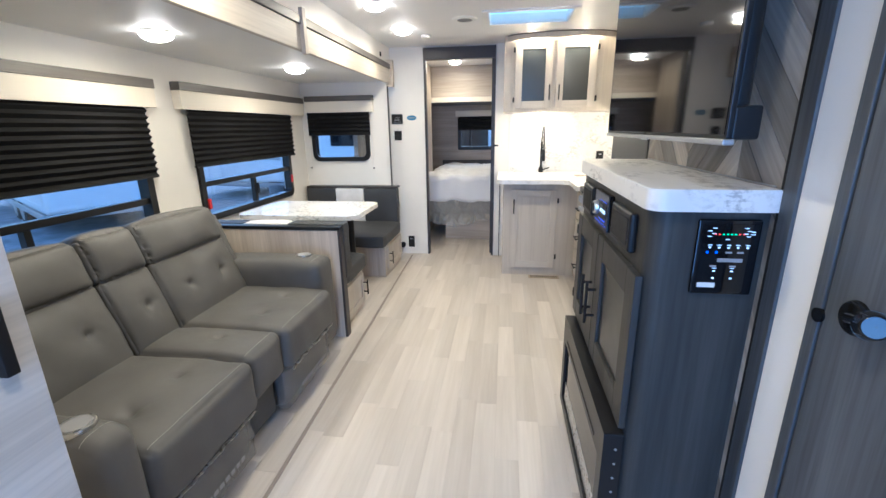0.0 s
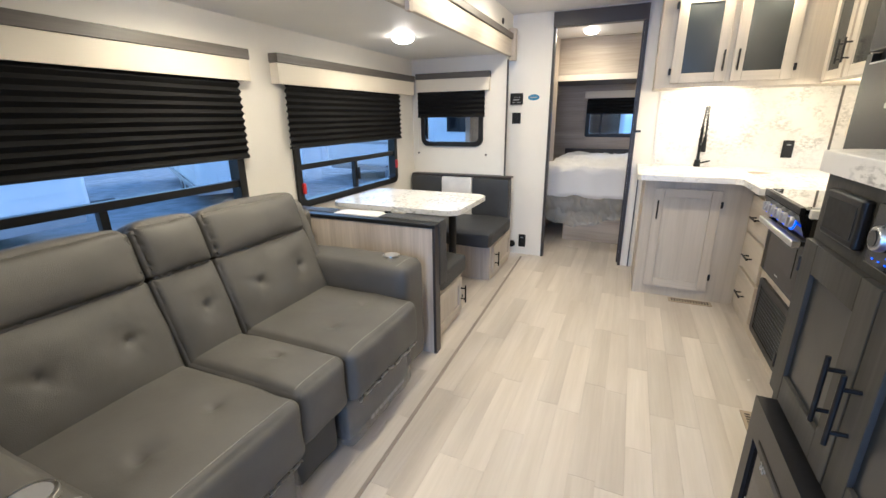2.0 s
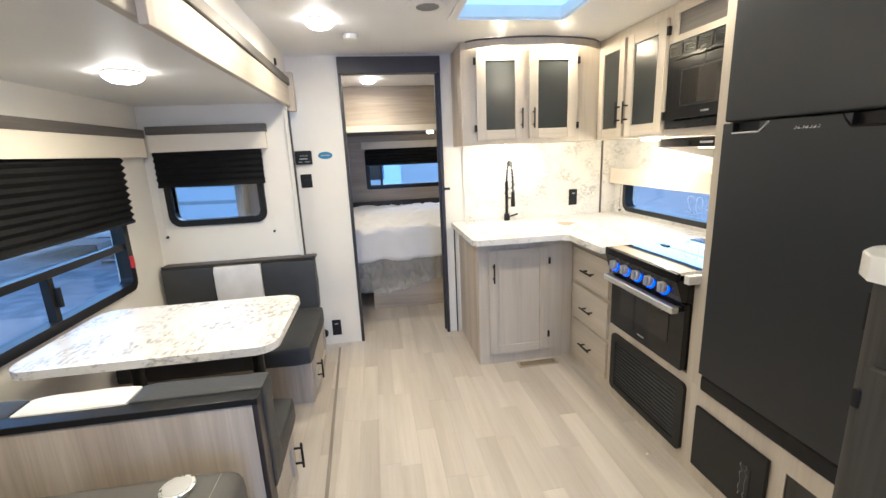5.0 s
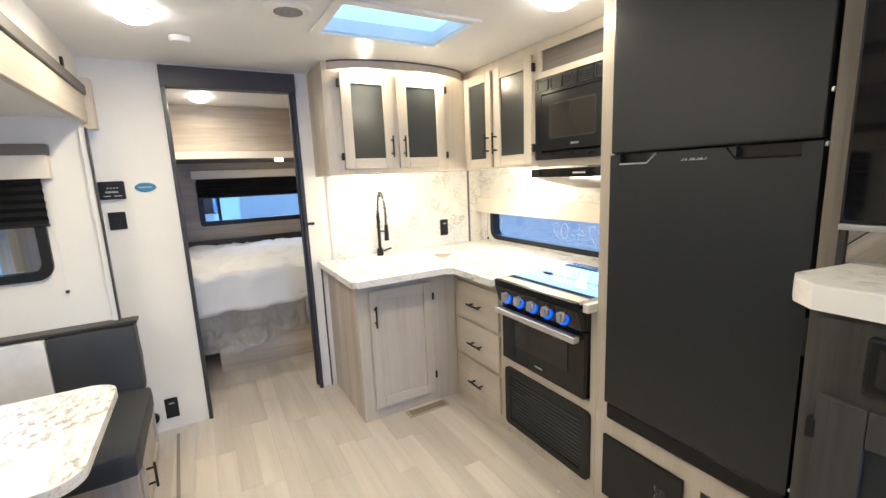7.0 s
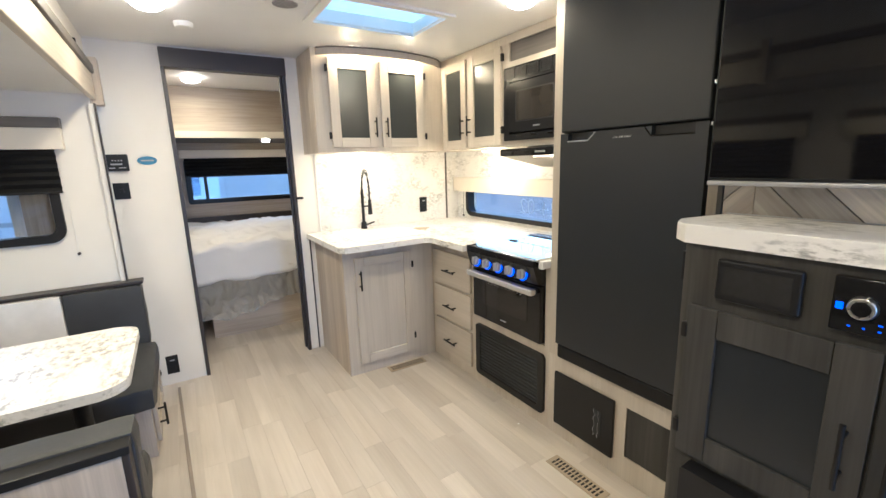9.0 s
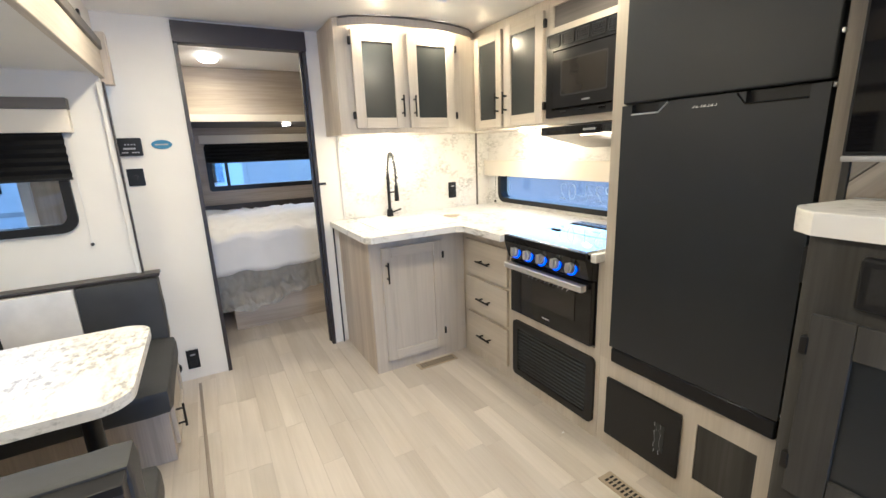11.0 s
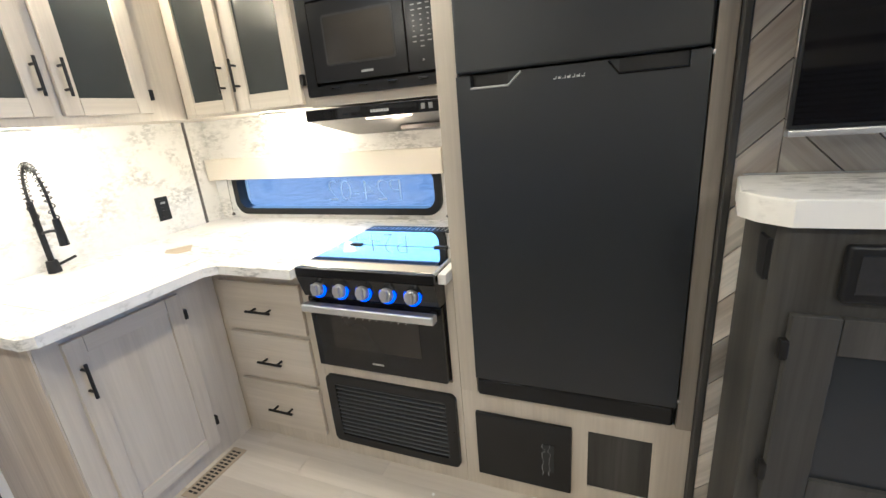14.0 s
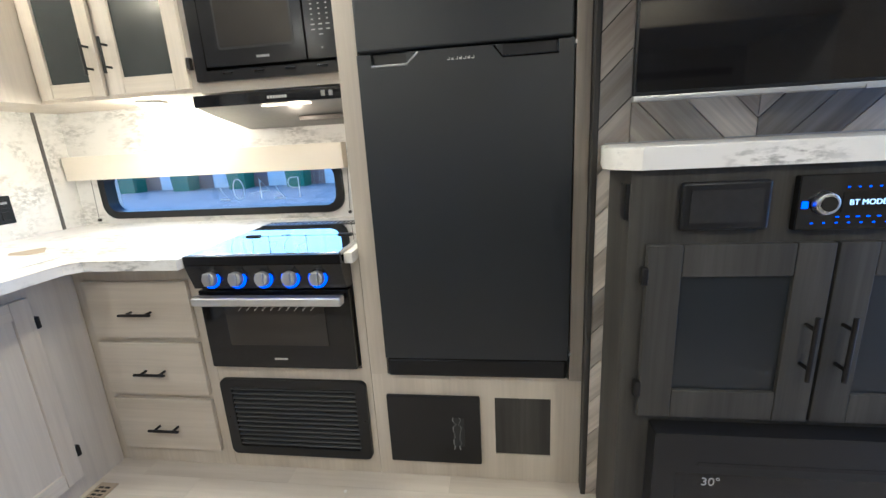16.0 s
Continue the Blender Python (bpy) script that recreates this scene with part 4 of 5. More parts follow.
sk = thing("sink_cover", "white flush sink cover let into the worktop", "sink", (0.45, 3.95, 0.9))
part("cover", slab(lambda u, v, d: (u, v, d), rounded(0.20, 0.74, 3.70, 4.16, 0.05), 0.9022, 0.906, 0.0015), M_WHITEP, sk)
fa = thing("kitchen_faucet", "black spring-neck kitchen faucet", "faucet", (0.47, 4.25, 0.902))
part("base", cyl((0.47, 4.25, 0.902), (0.47, 4.25, 0.955), 0.024, 0.02, n=20, bevel=0.003), M_MATT, fa)
part("column", cyl((0.47, 4.25, 0.955), (0.47, 4.25, 1.20), 0.011, n=14), M_MATT, fa)
arc = [(0.47 + 0.006 * (1 - math.cos(a)), 4.25 - 0.055 * (1 - math.cos(a)), 1.20 + 0.14 * math.sin(a)) for a in [math.pi * q / 14 for q in range(15)]]
arc = [(0.47, 4.25, 1.10)] + arc + [(0.482, 4.14, 1.13)]
part("hose", tube(arc, 0.006), M_BLACK, fa)
helix, turns = [], 24
for q in range(turns * 10 + 1):
    f = q / (turns * 10) * (len(arc) - 1)
    i = min(int(f), len(arc) - 2)
    p = Vector(arc[i]).lerp(Vector(arc[i + 1]), f - i)
    d = (Vector(arc[i + 1]) - Vector(arc[i])).normalized()
    s = d.cross(Vector((0.8, 0.6, 0))).normalized()
    helix.append(p + 0.0135 * (math.cos(q * math.tau / 10) * s + math.sin(q * math.tau / 10) * d.cross(s)))
part("spring", tube(helix, 0.0022, 5), M_MATT, fa)
part("spray_head", cyl((0.482, 4.14, 1.13), (0.482, 4.14, 1.02), 0.012, 0.017, n=16, bevel=0.003), M_MATT, fa)
part("holder_arm", tube([(0.47, 4.25, 1.07), (0.476, 4.19, 1.08), (0.482, 4.14, 1.08)], 0.006), M_MATT, fa)
part("lever", cyl((0.49, 4.25, 0.93), (0.55, 4.23, 0.95), 0.006, n=10, bevel=0.002), M_MATT, fa)
pp = thing("paper_card", "small printed card lying on the worktop", "card", (0.80, 3.93, 0.903))
part("card", slab(lambda u, v, d: (u, v, d), [(0.71, 3.93), (0.80, 3.87), (0.88, 3.96), (0.79, 4.02)], 0.9022, 0.9034), M_BRONZE, pp)

# ---- range ----
rg = thing("gas_range", "black gas range with blue-lit knobs and a glass cover", "range", (1.0, 2.92, 0.45))
part("body", box(KF + 0.005, 1.25, 2.640, 3.190, 0.455, 0.895, 0.004), M_BLACK, rg)
part("control_fascia", slab(lambda u, v, d: (u, d, v), [(KF + 0.02, 0.775), (KF - 0.055, 0.782), (KF - 0.085, 0.872), (KF + 0.02, 0.895)], 2.636, 3.190), M_GLOSS, rg)
cook = part("glass_cover", box(KF - 0.065, 1.17, 2.645, 3.186, 0.897, 0.907, 0.003), M_COOK, rg, "mirror-bright glass cooktop cover")
for yl in (2.72, 3.10):
    part("cover_hinge", box(0.955, 0.975, yl - 0.028, yl + 0.028, 0.907, 0.913, 0.002), M_BLACK, cook)
part("cover_side", box(KF - 0.065, 1.17, 2.637, 2.6445, 0.897, 0.911, 0.002), M_CHROME, cook, "steel edge strip")
part("cover_fold", box(0.964, 0.967, 2.65, 3.183, 0.907, 0.9078), M_BLACK, cook)
part("cover_trim", box(KF - 0.085, KF - 0.067, 2.636, 3.190, 0.874, 0.905, 0.002), M_SATIN, rg)
part("rear_vent", box(1.175, 1.255, 2.645, 3.188, 0.897, 0.909, 0.003), M_BLACK, rg)
slots = bmesh.new()
for q in range(26):
    box(1.19, 1.235, 2.662 + 0.0205 * q, 2.670 + 0.0205 * q, 0.9092, 0.91, bm=slots)
tagged(part("vent_slot", slots, M_CHROME, rg), kind="stuff")
for q in range(5):
    y = 3.105 - 0.0955 * q
    c0, axis = Vector((KF - 0.071, y, 0.822)), Vector((-0.985, 0, 0.172))
    kb = part("knob", cyl(c0, c0 + axis * 0.006, 0.0325, n=28), M_LED, rg, "knob ring lit blue")
    part("dial", cyl(c0 + axis * 0.004, c0 + axis * 0.024, 0.0275, 0.023, n=24, bevel=0.003), M_SILVER, kb, "silver dial")
    grip = box(-0.006, 0.006, -0.022, 0.022, -0.012, 0.012, 0.003)
    grip.transform(Matrix.Translation(c0 + axis * 0.026) @ Matrix.Rotation(radians(90), 4, "X"))
    part("grip", grip, M_SILVER, kb)
od = part("oven_door", box(KF - 0.03, KF + 0.004, 2.642, 3.203, 0.462, 0.765, 0.004), M_GLOSS, rg)
part("oven_window", box(KF - 0.0325, KF - 0.0295, 2.735, 3.11, 0.555, 0.715, 0.0005), M_OVEN, od, "smoked oven window")
part("oven_handle", box(KF - 0.088, KF - 0.05, 2.65, 3.195, 0.725, 0.757, 0.008, 3), M_BRUSH, od, "brushed steel bar handle")
for y in (2.67, 3.175):
    part("bracket", box(KF - 0.055, KF - 0.03, y - 0.012, y + 0.012, 0.73, 0.752, 0.003), M_BLACK, od)
part("maker_mark", fbox("-x", KF - 0.03, 2.90, 2.95, 0.497, 0.504, 0.0, 0.001), M_SILVER, od)
rack = bmesh.new()
for q in range(10):
    cyl((KF - 0.034, 2.77 + 0.03 * q, 0.705), (KF - 0.034, 2.785 + 0.03 * q, 0.69), 0.0015, n=5, bm=rack)
tagged(part("rack", rack, M_CHROME, od), kind="stuff")
gr = thing("vent_grille", "black louvred furnace vent grille", "grille", (KF, 2.92, 0.08))
place = lambda u, v, d: on("-x", KF, u, v, d)
part("surround", slab(place, rounded(2.626, 3.205, 0.070, 0.402, 0.025), 0.0, 0.016, inner=rounded(2.668, 3.163, 0.105, 0.367, 0.012)), M_BLACK, gr)
part("backing", fbox("-x", KF, 2.66, 3.17, 0.10, 0.372, -0.014, 0.001), M_HOLE, gr)
for q in range(13):
    zq = 0.117 + 0.0202 * q
    bm = slab(lambda u, v, d: (u, d, v), [(KF - 0.014, zq - 0.003), (KF - 0.0005, zq + 0.001), (KF - 0.0005, zq + 0.007), (KF - 0.012, zq + 0.004), (KF - 0.0145, zq + 0.0015)], 2.664, 3.167)
    part("louvre", bm, M_LOUVRE, gr)
for u, v in ((2.642, 0.236), (3.19, 0.236)):
    part("screw", cyl(on("-x", KF, u, v, 0.016), on("-x", KF, u, v, 0.018), 0.004, n=10), M_MATT, gr)

# ---- refrigerator in its surround ----
fs = thing("fridge_surround", "pale wood surround with access panels round the refrigerator", "cabinet", (1.0, 2.2, 0))
part("lower_face", holed("-x", KF, 0.02, 1.864, 2.603, 0.0, 0.43, [(1.965, 2.16, 0.11, 0.345)]), M_CAB, fs)
part("post", box(KF - 0.002, KF + 0.018, 2.540, 2.603, 0.4305, CEIL - 0.002, 0.001), M_CAB, fs)
# shade on this pale post is put into its colour
part("post_edge", box(KF - 0.022, KF + 0.02, 1.867, 1.910, 0.4305, CEIL - 0.002, 0.003), M_POST, fs)
part("side_panel", box(KF + 0.02, RW - 0.01, 2.575, 2.604, 0.0, CEIL - 0.002, 0.001), M_CAB, fs)
part("top_face", box(KF - 0.002, KF + 0.018, 1.906, 2.5395, 2.035, CEIL - 0.002), M_CAB, fs)
acc = part("access_door", fbox("-x", KF, 2.212, 2.552, 0.072, 0.352, 0.0, 0.016, 0.005), M_BLACK, fs, "black plastic access door")
part("finger_pull", fbox("-x", KF, 2.27, 2.31, 0.15, 0.27, 0.016, 0.018, 0.001), M_FRIDGE, acc)
# pale bent tubes for the film's scribble and the highlights on it
for du in (-0.012, 0.010):
    part("film_scuff", tube([(KF - 0.0168, 2.298 + du + 0.016 * noise.noise(Vector((q * 0.8, du * 90, 3))), 0.135 + 0.0135 * q) for q in range(11)], 0.0016, 5), M_TEXT, acc)
part("inset_panel", fbox("-x", KF, 1.957, 2.168, 0.103, 0.352, -0.012, -0.006), M_DARK, fs, "dark wood inset panel")
fr = thing("refrigerator", "black two-door refrigerator with recessed handles", "refrigerator", (1.0, 2.22, 0.43))
part("cabinet", box(KF + 0.004, 1.33, 1.912, 2.536, 0.44, 2.03, 0.003), M_BLACK, fr)
fd = part("fridge_door", holed("-x", KF - 0.035, 0.036, 1.916, 2.532, 0.515, 1.488, [(1.958, 2.11, 1.455, 1.488), (2.385, 2.49, 1.455, 1.488)]), M_FRIDGE, fr, "grained black door with two recessed grips")
for y0, y1, lip in ((1.958, 2.11, 2.135), (2.385, 2.49, 2.35)):
    bm = tube([(KF - 0.036, y0 if lip > y1 else y1, 1.455), (KF - 0.036, y1 if lip > y1 else y0, 1.455), (KF - 0.036, lip, 1.486)], 0.003, 8)
    part("grip_edge", bm, M_SILVER if y0 > 2.2 else M_GLOSS, fd)
    part("grip_recess", box(KF - 0.012, KF - 0.006, y0, y1, 1.455, 1.49), M_BLACK, fd)
mark = bmesh.new()
for q in range(7):
    fbox("-x", KF - 0.035, 2.19 + 0.0115 * q, 2.198 + 0.0115 * q, 1.457, 1.459 + 0.003 * (q % 2), 0.0, 0.0012, bm=mark)
    fbox("-x", KF - 0.035, 2.19 + 0.0115 * q, 2.1915 + 0.0115 * q, 1.457, 1.465, 0.0, 0.0014, bm=mark)
part("maker_mark", mark, M_CHROME, fd)
part("freezer_door", box(KF - 0.035, KF + 0.002, 1.916, 2.532, 1.494, 2.025, 0.008, 3), M_FRIDGE, fr)
part("kick_grille", box(KF - 0.028, KF + 0.002, 1.918, 2.53, 0.440, 0.508, 0.010, 3), M_SATIN, fr)
for z in (1.474, 1.60, 0.53):
    part("hinge_pin", box(KF - 0.03, KF - 0.012, 1.908, 1.9155, z, z + 0.012, 0.002), M_CHROME, fr)

# ---- upper cabinets ----
UY, UX = 3.99, 1.05
us = thing("wall_cabinet", "pale wood wall cabinet with two smoked-glass doors over the sink", "wall cabinet", (0.55, UY, 1.465), "wall cabinets")
part("body", box(0.095, UX - 0.002, UY, W - 0.01, 1.468, CEIL - 0.003, 0.001), M_CAB, us)
part("end_panel", box(0.089, 0.0945, UY, W - 0.002, 1.466, CEIL - 0.003, 0.001), M_SIDE, us)
shaker(us, "-y", UY, 0.186, 0.510, 1.500, 2.055, M_CAB, M_PANEL, 0.062, handle=(0.487, 1.63, 0.13), hinges=((0.177, 1.99), (0.177, 1.575)), wood_h=M_CABH)
shaker(us, "-y", UY, 0.544, 0.880, 1.500, 2.055, M_CAB, M_PANEL, 0.062, handle=(0.570, 1.63, 0.13), hinges=((0.889, 1.99), (0.889, 1.575)), wood_h=M_CABH)
ux = thing("wall_cabinet", "pale wood wall cabinet with two smoked-glass doors beside the microwave", "wall cabinet", (1.2, 3.65, 1.465), "wall cabinets")
part("body", box(UX, RW - 0.012, 3.272, W - 0.01, 1.468, CEIL - 0.003, 0.001), M_CAB, ux)
shaker(ux, "-x", UX, 3.672, 3.965, 1.48, 2.055, M_CAB, M_PANEL, 0.055, handle=(3.699, 1.62, 0.13), wood_h=M_CABY)
shaker(ux, "-x", UX, 3.30, 3.642, 1.48, 2.055, M_CAB, M_PANEL, 0.062, handle=(3.615, 1.62, 0.13), hinges=((3.288, 1.99), (3.288, 1.57)), wood_h=M_CABY)
um = thing("microwave_cabinet", "pale wood cabinet frame round the microwave", "wall cabinet", (1.2, 2.95, 1.465), "wall cabinets")
part("face", holed("-x", UX, 0.02, 2.605, 3.271, 1.462, CEIL - 0.003, [(2.66, 3.262, 1.50, 1.92), (2.66, 3.24, 1.955, 2.06)]), M_CABY, um)
part("top_inset", fbox("-x", UX, 2.65, 3.26, 1.95, 2.065, -0.016, -0.01), M_DARKY, um, "dark wood inset panel")
part("underside", box(UX + 0.021, RW - 0.012, 2.606, 3.271, 1.462, 1.475), M_CAB, um)
# curved light valance over the sink cabinet
cv = thing("light_valance", "curved pale wood light valance under the ceiling", "valance", (0.55, 3.95, 2.06))
arcs = [(0.12 + 0.9 * q / 16, UY - 0.015 - 0.13 * math.sin(math.pi * q / 16) ** 0.6) for q in range(17)]
part("board", slab(lambda u, v, d: (u, v, d), arcs + [(u, v + 0.018) for u, v in arcs[::-1]], CEIL - 0.05, CEIL - 0.004), M_CAB, cv)
part("bottom_edge", tube([(u, v - 0.003, CEIL - 0.008) for u, v in arcs], 0.005, 6), M_DARKX, cv)

mw = thing("microwave_oven", "black built-in microwave with a dark glass door", "microwave", (1.2, 2.97, 1.5))
mplace = lambda u, v, d: on("-x", UX, u, v, d)
part("trim_kit", slab(mplace, rounded(2.666, 3.264, 1.500, 1.918, 0.008), 0.0, 0.022, inner=rounded(2.680, 3.216, 1.538, 1.834, 0.004)), M_SATIN, mw)
part("case", box(UX + 0.012, RW - 0.05, 2.672, 3.255, 1.520, 1.865), M_HOLE, mw)
md = part("door", fbox("-x", UX, 2.810, 3.210, 1.546, 1.828, -0.01, 0.030, 0.004), M_SATIN, mw)
part("view_window", slab(mplace, rounded(2.858, 3.142, 1.612, 1.772, 0.010), 0.030, 0.0312), M_OVEN, md, "smoked view window")
part("window_border", slab(mplace, rounded(2.850, 3.150, 1.604, 1.780, 0.012), 0.0298, 0.0306, inner=rounded(2.858, 3.142, 1.612, 1.772, 0.010)), M_BLACK, md)
mbars = bmesh.new()
for q in range(7):
    fbox("-x", UX, 2.952 + 0.0075 * q, 2.957 + 0.0075 * q, 1.569, 1.577, 0.030, 0.0308, bm=mbars)
part("maker_mark", mbars, M_SILVER, md)
kp = part("keypad", fbox("-x", UX, 2.686, 2.806, 1.546, 1.828, -0.01, 0.029, 0.003), M_SATIN, mw)
part("clock_window", fbox("-x", UX, 2.700, 2.792, 1.776, 1.812, 0.029, 0.0297), M_TV, kp)
keys_bm = bmesh.new()
for row_, cols in enumerate((3, 3, 3, 3, 3, 3, 3, 3, 1)):
    for c in range(cols):
        cu_ = 2.718 + 0.028 * (c if cols == 3 else 1)
        wide_ = 0.0075 if row_ < 2 or row_ > 5 else 0.0035
        fbox("-x", UX, cu_ - wide_, cu_ + wide_, 1.757 - 0.0165 * row_, 1.7605 - 0.0165 * row_, 0.029, 0.0296, bm=keys_bm)
tagged(part("key_print", keys_bm, M_KEYS, kp), kind="stuff")
part("start_key", fbox("-x", UX, 2.744, 2.750, 1.580, 1.587, 0.029, 0.0297), M_KEYS, kp)
for q in range(6):
    part("vent_frame", slab(mplace, rounded(2.684 + 0.096 * q, 2.766 + 0.096 * q, 1.850, 1.908, 0.008), 0.0215, 0.027, inner=rounded(2.690 + 0.096 * q, 2.760 + 0.096 * q, 1.856, 1.902, 0.006)), M_BLACK, mw)
    for k_ in range(4):
        part("vent_slot", fbox("-x", UX, 2.691 + 0.096 * q, 2.759 + 0.096 * q, 1.860 + 0.011 * k_, 1.866 + 0.011 * k_, 0.0215, 0.026, 0.001), M_BLACK, mw)
for q in range(4):
    part("trim_clip", fbox("-x", UX, 2.735 + 0.125 * q, 2.775 + 0.125 * q, 1.522, 1.530, 0.0215, 0.027, 0.002), M_GLOSS, mw)
rh = thing("range_hood", "black and steel range hood with a lit lamp strip", "range hood", (1.15, 2.97, 1.39))
part("front", box(UX - 0.03, UX + 0.02, 2.655, 3.290, 1.408, 1.452, 0.003), M_GLOSS, rh)
under = slab(lambda u, v, d: (u, d, v), [(UX - 0.028, 1.4118), (UX + 0.08, 1.385), (RW - 0.02, 1.335), (RW - 0.02, 1.455), (UX + 0.021, 1.455), (UX + 0.021, 1.4118)], 2.665, 3.29)
part("underside", under, M_STEEL, rh, "satin steel underside")
part("filter", box(UX + 0.14, UX + 0.30, 2.72, 2.95, 1.350, 1.366, 0.002), M_DARKY, rh)
part("lamp_strip", box(UX + 0.0, UX + 0.010, 2.83, 3.03, 1.400, 1.409, 0.003), M_HOODL, rh, "warm lit lamp strip")
hbars = bmesh.new()
for q in range(7):
    fbox("-x", UX - 0.03, 2.908 + 0.0115 * q, 2.9165 + 0.0115 * q, 1.424, 1.434, 0.0, 0.0012, bm=hbars)
part("maker_mark", hbars, M_SILVER, rh)
for q in (2.735, 2.765):
    part("button", fbox("-x", UX - 0.03, q - 0.008, q + 0.008, 1.420, 1.440, 0.0, 0.003, 0.001), M_KEYS, rh)
lamp_light(UX + 0.06, 2.93, 1.34, 0.7, 0.03, (1.0, 0.7, 0.42))
for x, y in ((0.45, 4.16), (1.2, 3.62)):
    ul = thing("under_cabinet_light", "round white light under the wall cabinet, switched on", "cabinet light", (x, y, 1.462), "under-cabinet lights")
    part("housing", cyl((x, y, 1.455), (x, y, 1.4675), 0.062, n=28, bevel=0.003), M_WHITEP, ul)
    part("lens", cyl((x, y, 1.446), (x, y, 1.4552), 0.04, 0.054, n=28, bevel=0.003), M_LENS, ul)
    lamp_light(x, y, 1.41, 4.5, 0.04)
for x in (0.33, 0.75):
    ul = thing("valance_light", "small round light behind the curved valance, switched on", "cabinet light", (x, UY - 0.07, CEIL - 0.02), "valance lights")
    part("lens", cyl((x, UY - 0.065, CEIL - 0.018), (x, UY - 0.065, CEIL - 0.001), 0.03, n=24, bevel=0.003), M_LENS, ul)
    lamp_light(x, UY - 0.065, CEIL - 0.055, 4.0, 0.025)

# ---- floor vents ----
def floor_vent(x0, x1, y0, y1, along_x):
    v = thing("floor_vent", "tan metal floor register with dark slots", "floor vent", ((x0 + x1) / 2, (y0 + y1) / 2, 0), "floor vents")
    part("plate", box(x0, x1, y0, y1, 0.0, 0.006, 0.002), M_BRONZE, v)
    n = 14
    for q in range(n):
        f0, f1 = (q + 0.25) / n, (q + 0.75) / n
        for h0, h1 in ((0.18, 0.46), (0.54, 0.82)):
            if along_x:
                b = (x0 + (x1 - x0) * (0.06 + 0.88 * f0), x0 + (x1 - x0) * (0.06 + 0.88 * f1), y0 + (y1 - y0) * h0, y0 + (y1 - y0) * h1)
            else:
                b = (x0 + (x1 - x0) * h0, x0 + (x1 - x0) * h1, y0 + (y1 - y0) * (0.06 + 0.88 * f0), y0 + (y1 - y0) * (0.06 + 0.88 * f1))
            part("slot", box(*b, 0.0045, 0.0066), M_HOLE, v, smooth=False)


floor_vent(0.355, 0.63, 3.63, 3.705, True)
floor_vent(0.57, 0.645, 2.13, 2.425, False)
scrap = thing("paper_scrap", "tiny white paper scrap lying on the floor", "scrap", (0.663, 2.715, 0.001))
part("flake", slab(lambda u, v, d: (0.663 + u, 2.715 + v, 0.0012 + d + 0.2 * u), [(-0.007, -0.004), (0.004, -0.006), (0.007, 0.003), (-0.002, 0.006)], 0.0, 0.0008), M_WHITEP, scrap)

# ---- entertainment console ----
CX, C0, C1 = 0.462, 0.932, 1.85
cn = thing("media_console", "charcoal-stained console cabinet with two framed doors", "cabinet", (0.6, 1.4, 0))
outl = [(CX + 0.045, C0), (HW - 0.003, C0), (HW - 0.003, C1 - 0.037), (CX + 0.05, C1 - 0.024), (CX + 0.015, C1 - 0.028), (CX, C1 - 0.05), *[(CX + 0.045 - 0.045 * math.cos(radians(a_)), C0 + 0.045 - 0.045 * math.sin(radians(a_))) for a_ in (0, 18, 36, 54, 72)]]
part("body", slab(lambda u, v, d: (u, v, d), outl, 0.0, 1.148), M_DARK, cn)
shaker(cn, "-x", CX, 1.392, 1.786, 0.520, 0.975, M_DARK, M_PANELD, 0.078, handle=(1.428, 0.73, 0.16), hinges=((1.79, 0.90), (1.79, 0.60)))
shaker(cn, "-x", CX, 0.945, 1.386, 0.520, 0.975, M_DARK, M_PANELD, 0.078, handle=(1.352, 0.73, 0.16))
ctp = thing("console_top", "white marble-look console top with a thick edge", "worktop", (0.58, 1.4, 1.15))
tp = [(CX + 0.02, C0 - 0.03), (HW - 0.003, C0 - 0.03), (HW - 0.003, C1 - 0.01), (CX + 0.07, C1 + 0.025), (CX + 0.02, C1 + 0.005), (CX - 0.02, C1 - 0.04), *[(CX + 0.02 - 0.04 * math.cos(radians(a_)), C0 + 0.01 - 0.04 * math.sin(radians(a_))) for a_ in (0, 22, 45, 68)]]
part("slab_top", slab(lambda u, v, d: (u, v, d), tp, 1.1485, 1.201, 0.006), M_MARB, ctp)
part("caulk_line", box(HW - 0.0065, HW - 0.003, C0, C1 - 0.02, 1.2013, 1.205), M_SILVER, ctp)
for y0, y1 in ((1.538, 1.722), (1.03, 1.235)):
    sp = thing("built_in_speaker", "black flat built-in loudspeaker in the console", "loudspeaker", (CX, (y0 + y1) / 2, 1.01), "console speakers")
    part("grille", fbox("-x", CX, y0, y1, 1.008, 1.118, 0.0, 0.022, 0.008, seg=3), M_BLACK, sp)
    part("inner_face", fbox("-x", CX, y0 + 0.018, y1 - 0.018, 1.026, 1.10, 0.022, 0.0232), M_HOLE, sp)
rd = thing("car_stereo", "black stereo with a silver dial and lit blue display", "stereo", (CX, 1.385, 1.0), "")
part("case", fbox("-x", CX, 1.285, 1.487, 1.003, 1.124, 0.0, 0.02, 0.004), M_GLOSS, rd)
dl = part("dial", cyl(on("-x", CX, 1.435, 1.063, 0.02), on("-x", CX, 1.435, 1.063, 0.036), 0.026, 0.023, n=28, bevel=0.003), M_CHROME, rd, "silver dial")
part("dial_face", cyl(on("-x", CX, 1.435, 1.063, 0.036), on("-x", CX, 1.435, 1.063, 0.038), 0.016, n=24), M_GLOSS, dl)
part("display", fbox("-x", CX, 1.305, 1.40, 1.043, 1.085, 0.02, 0.0212), M_TV, rd)
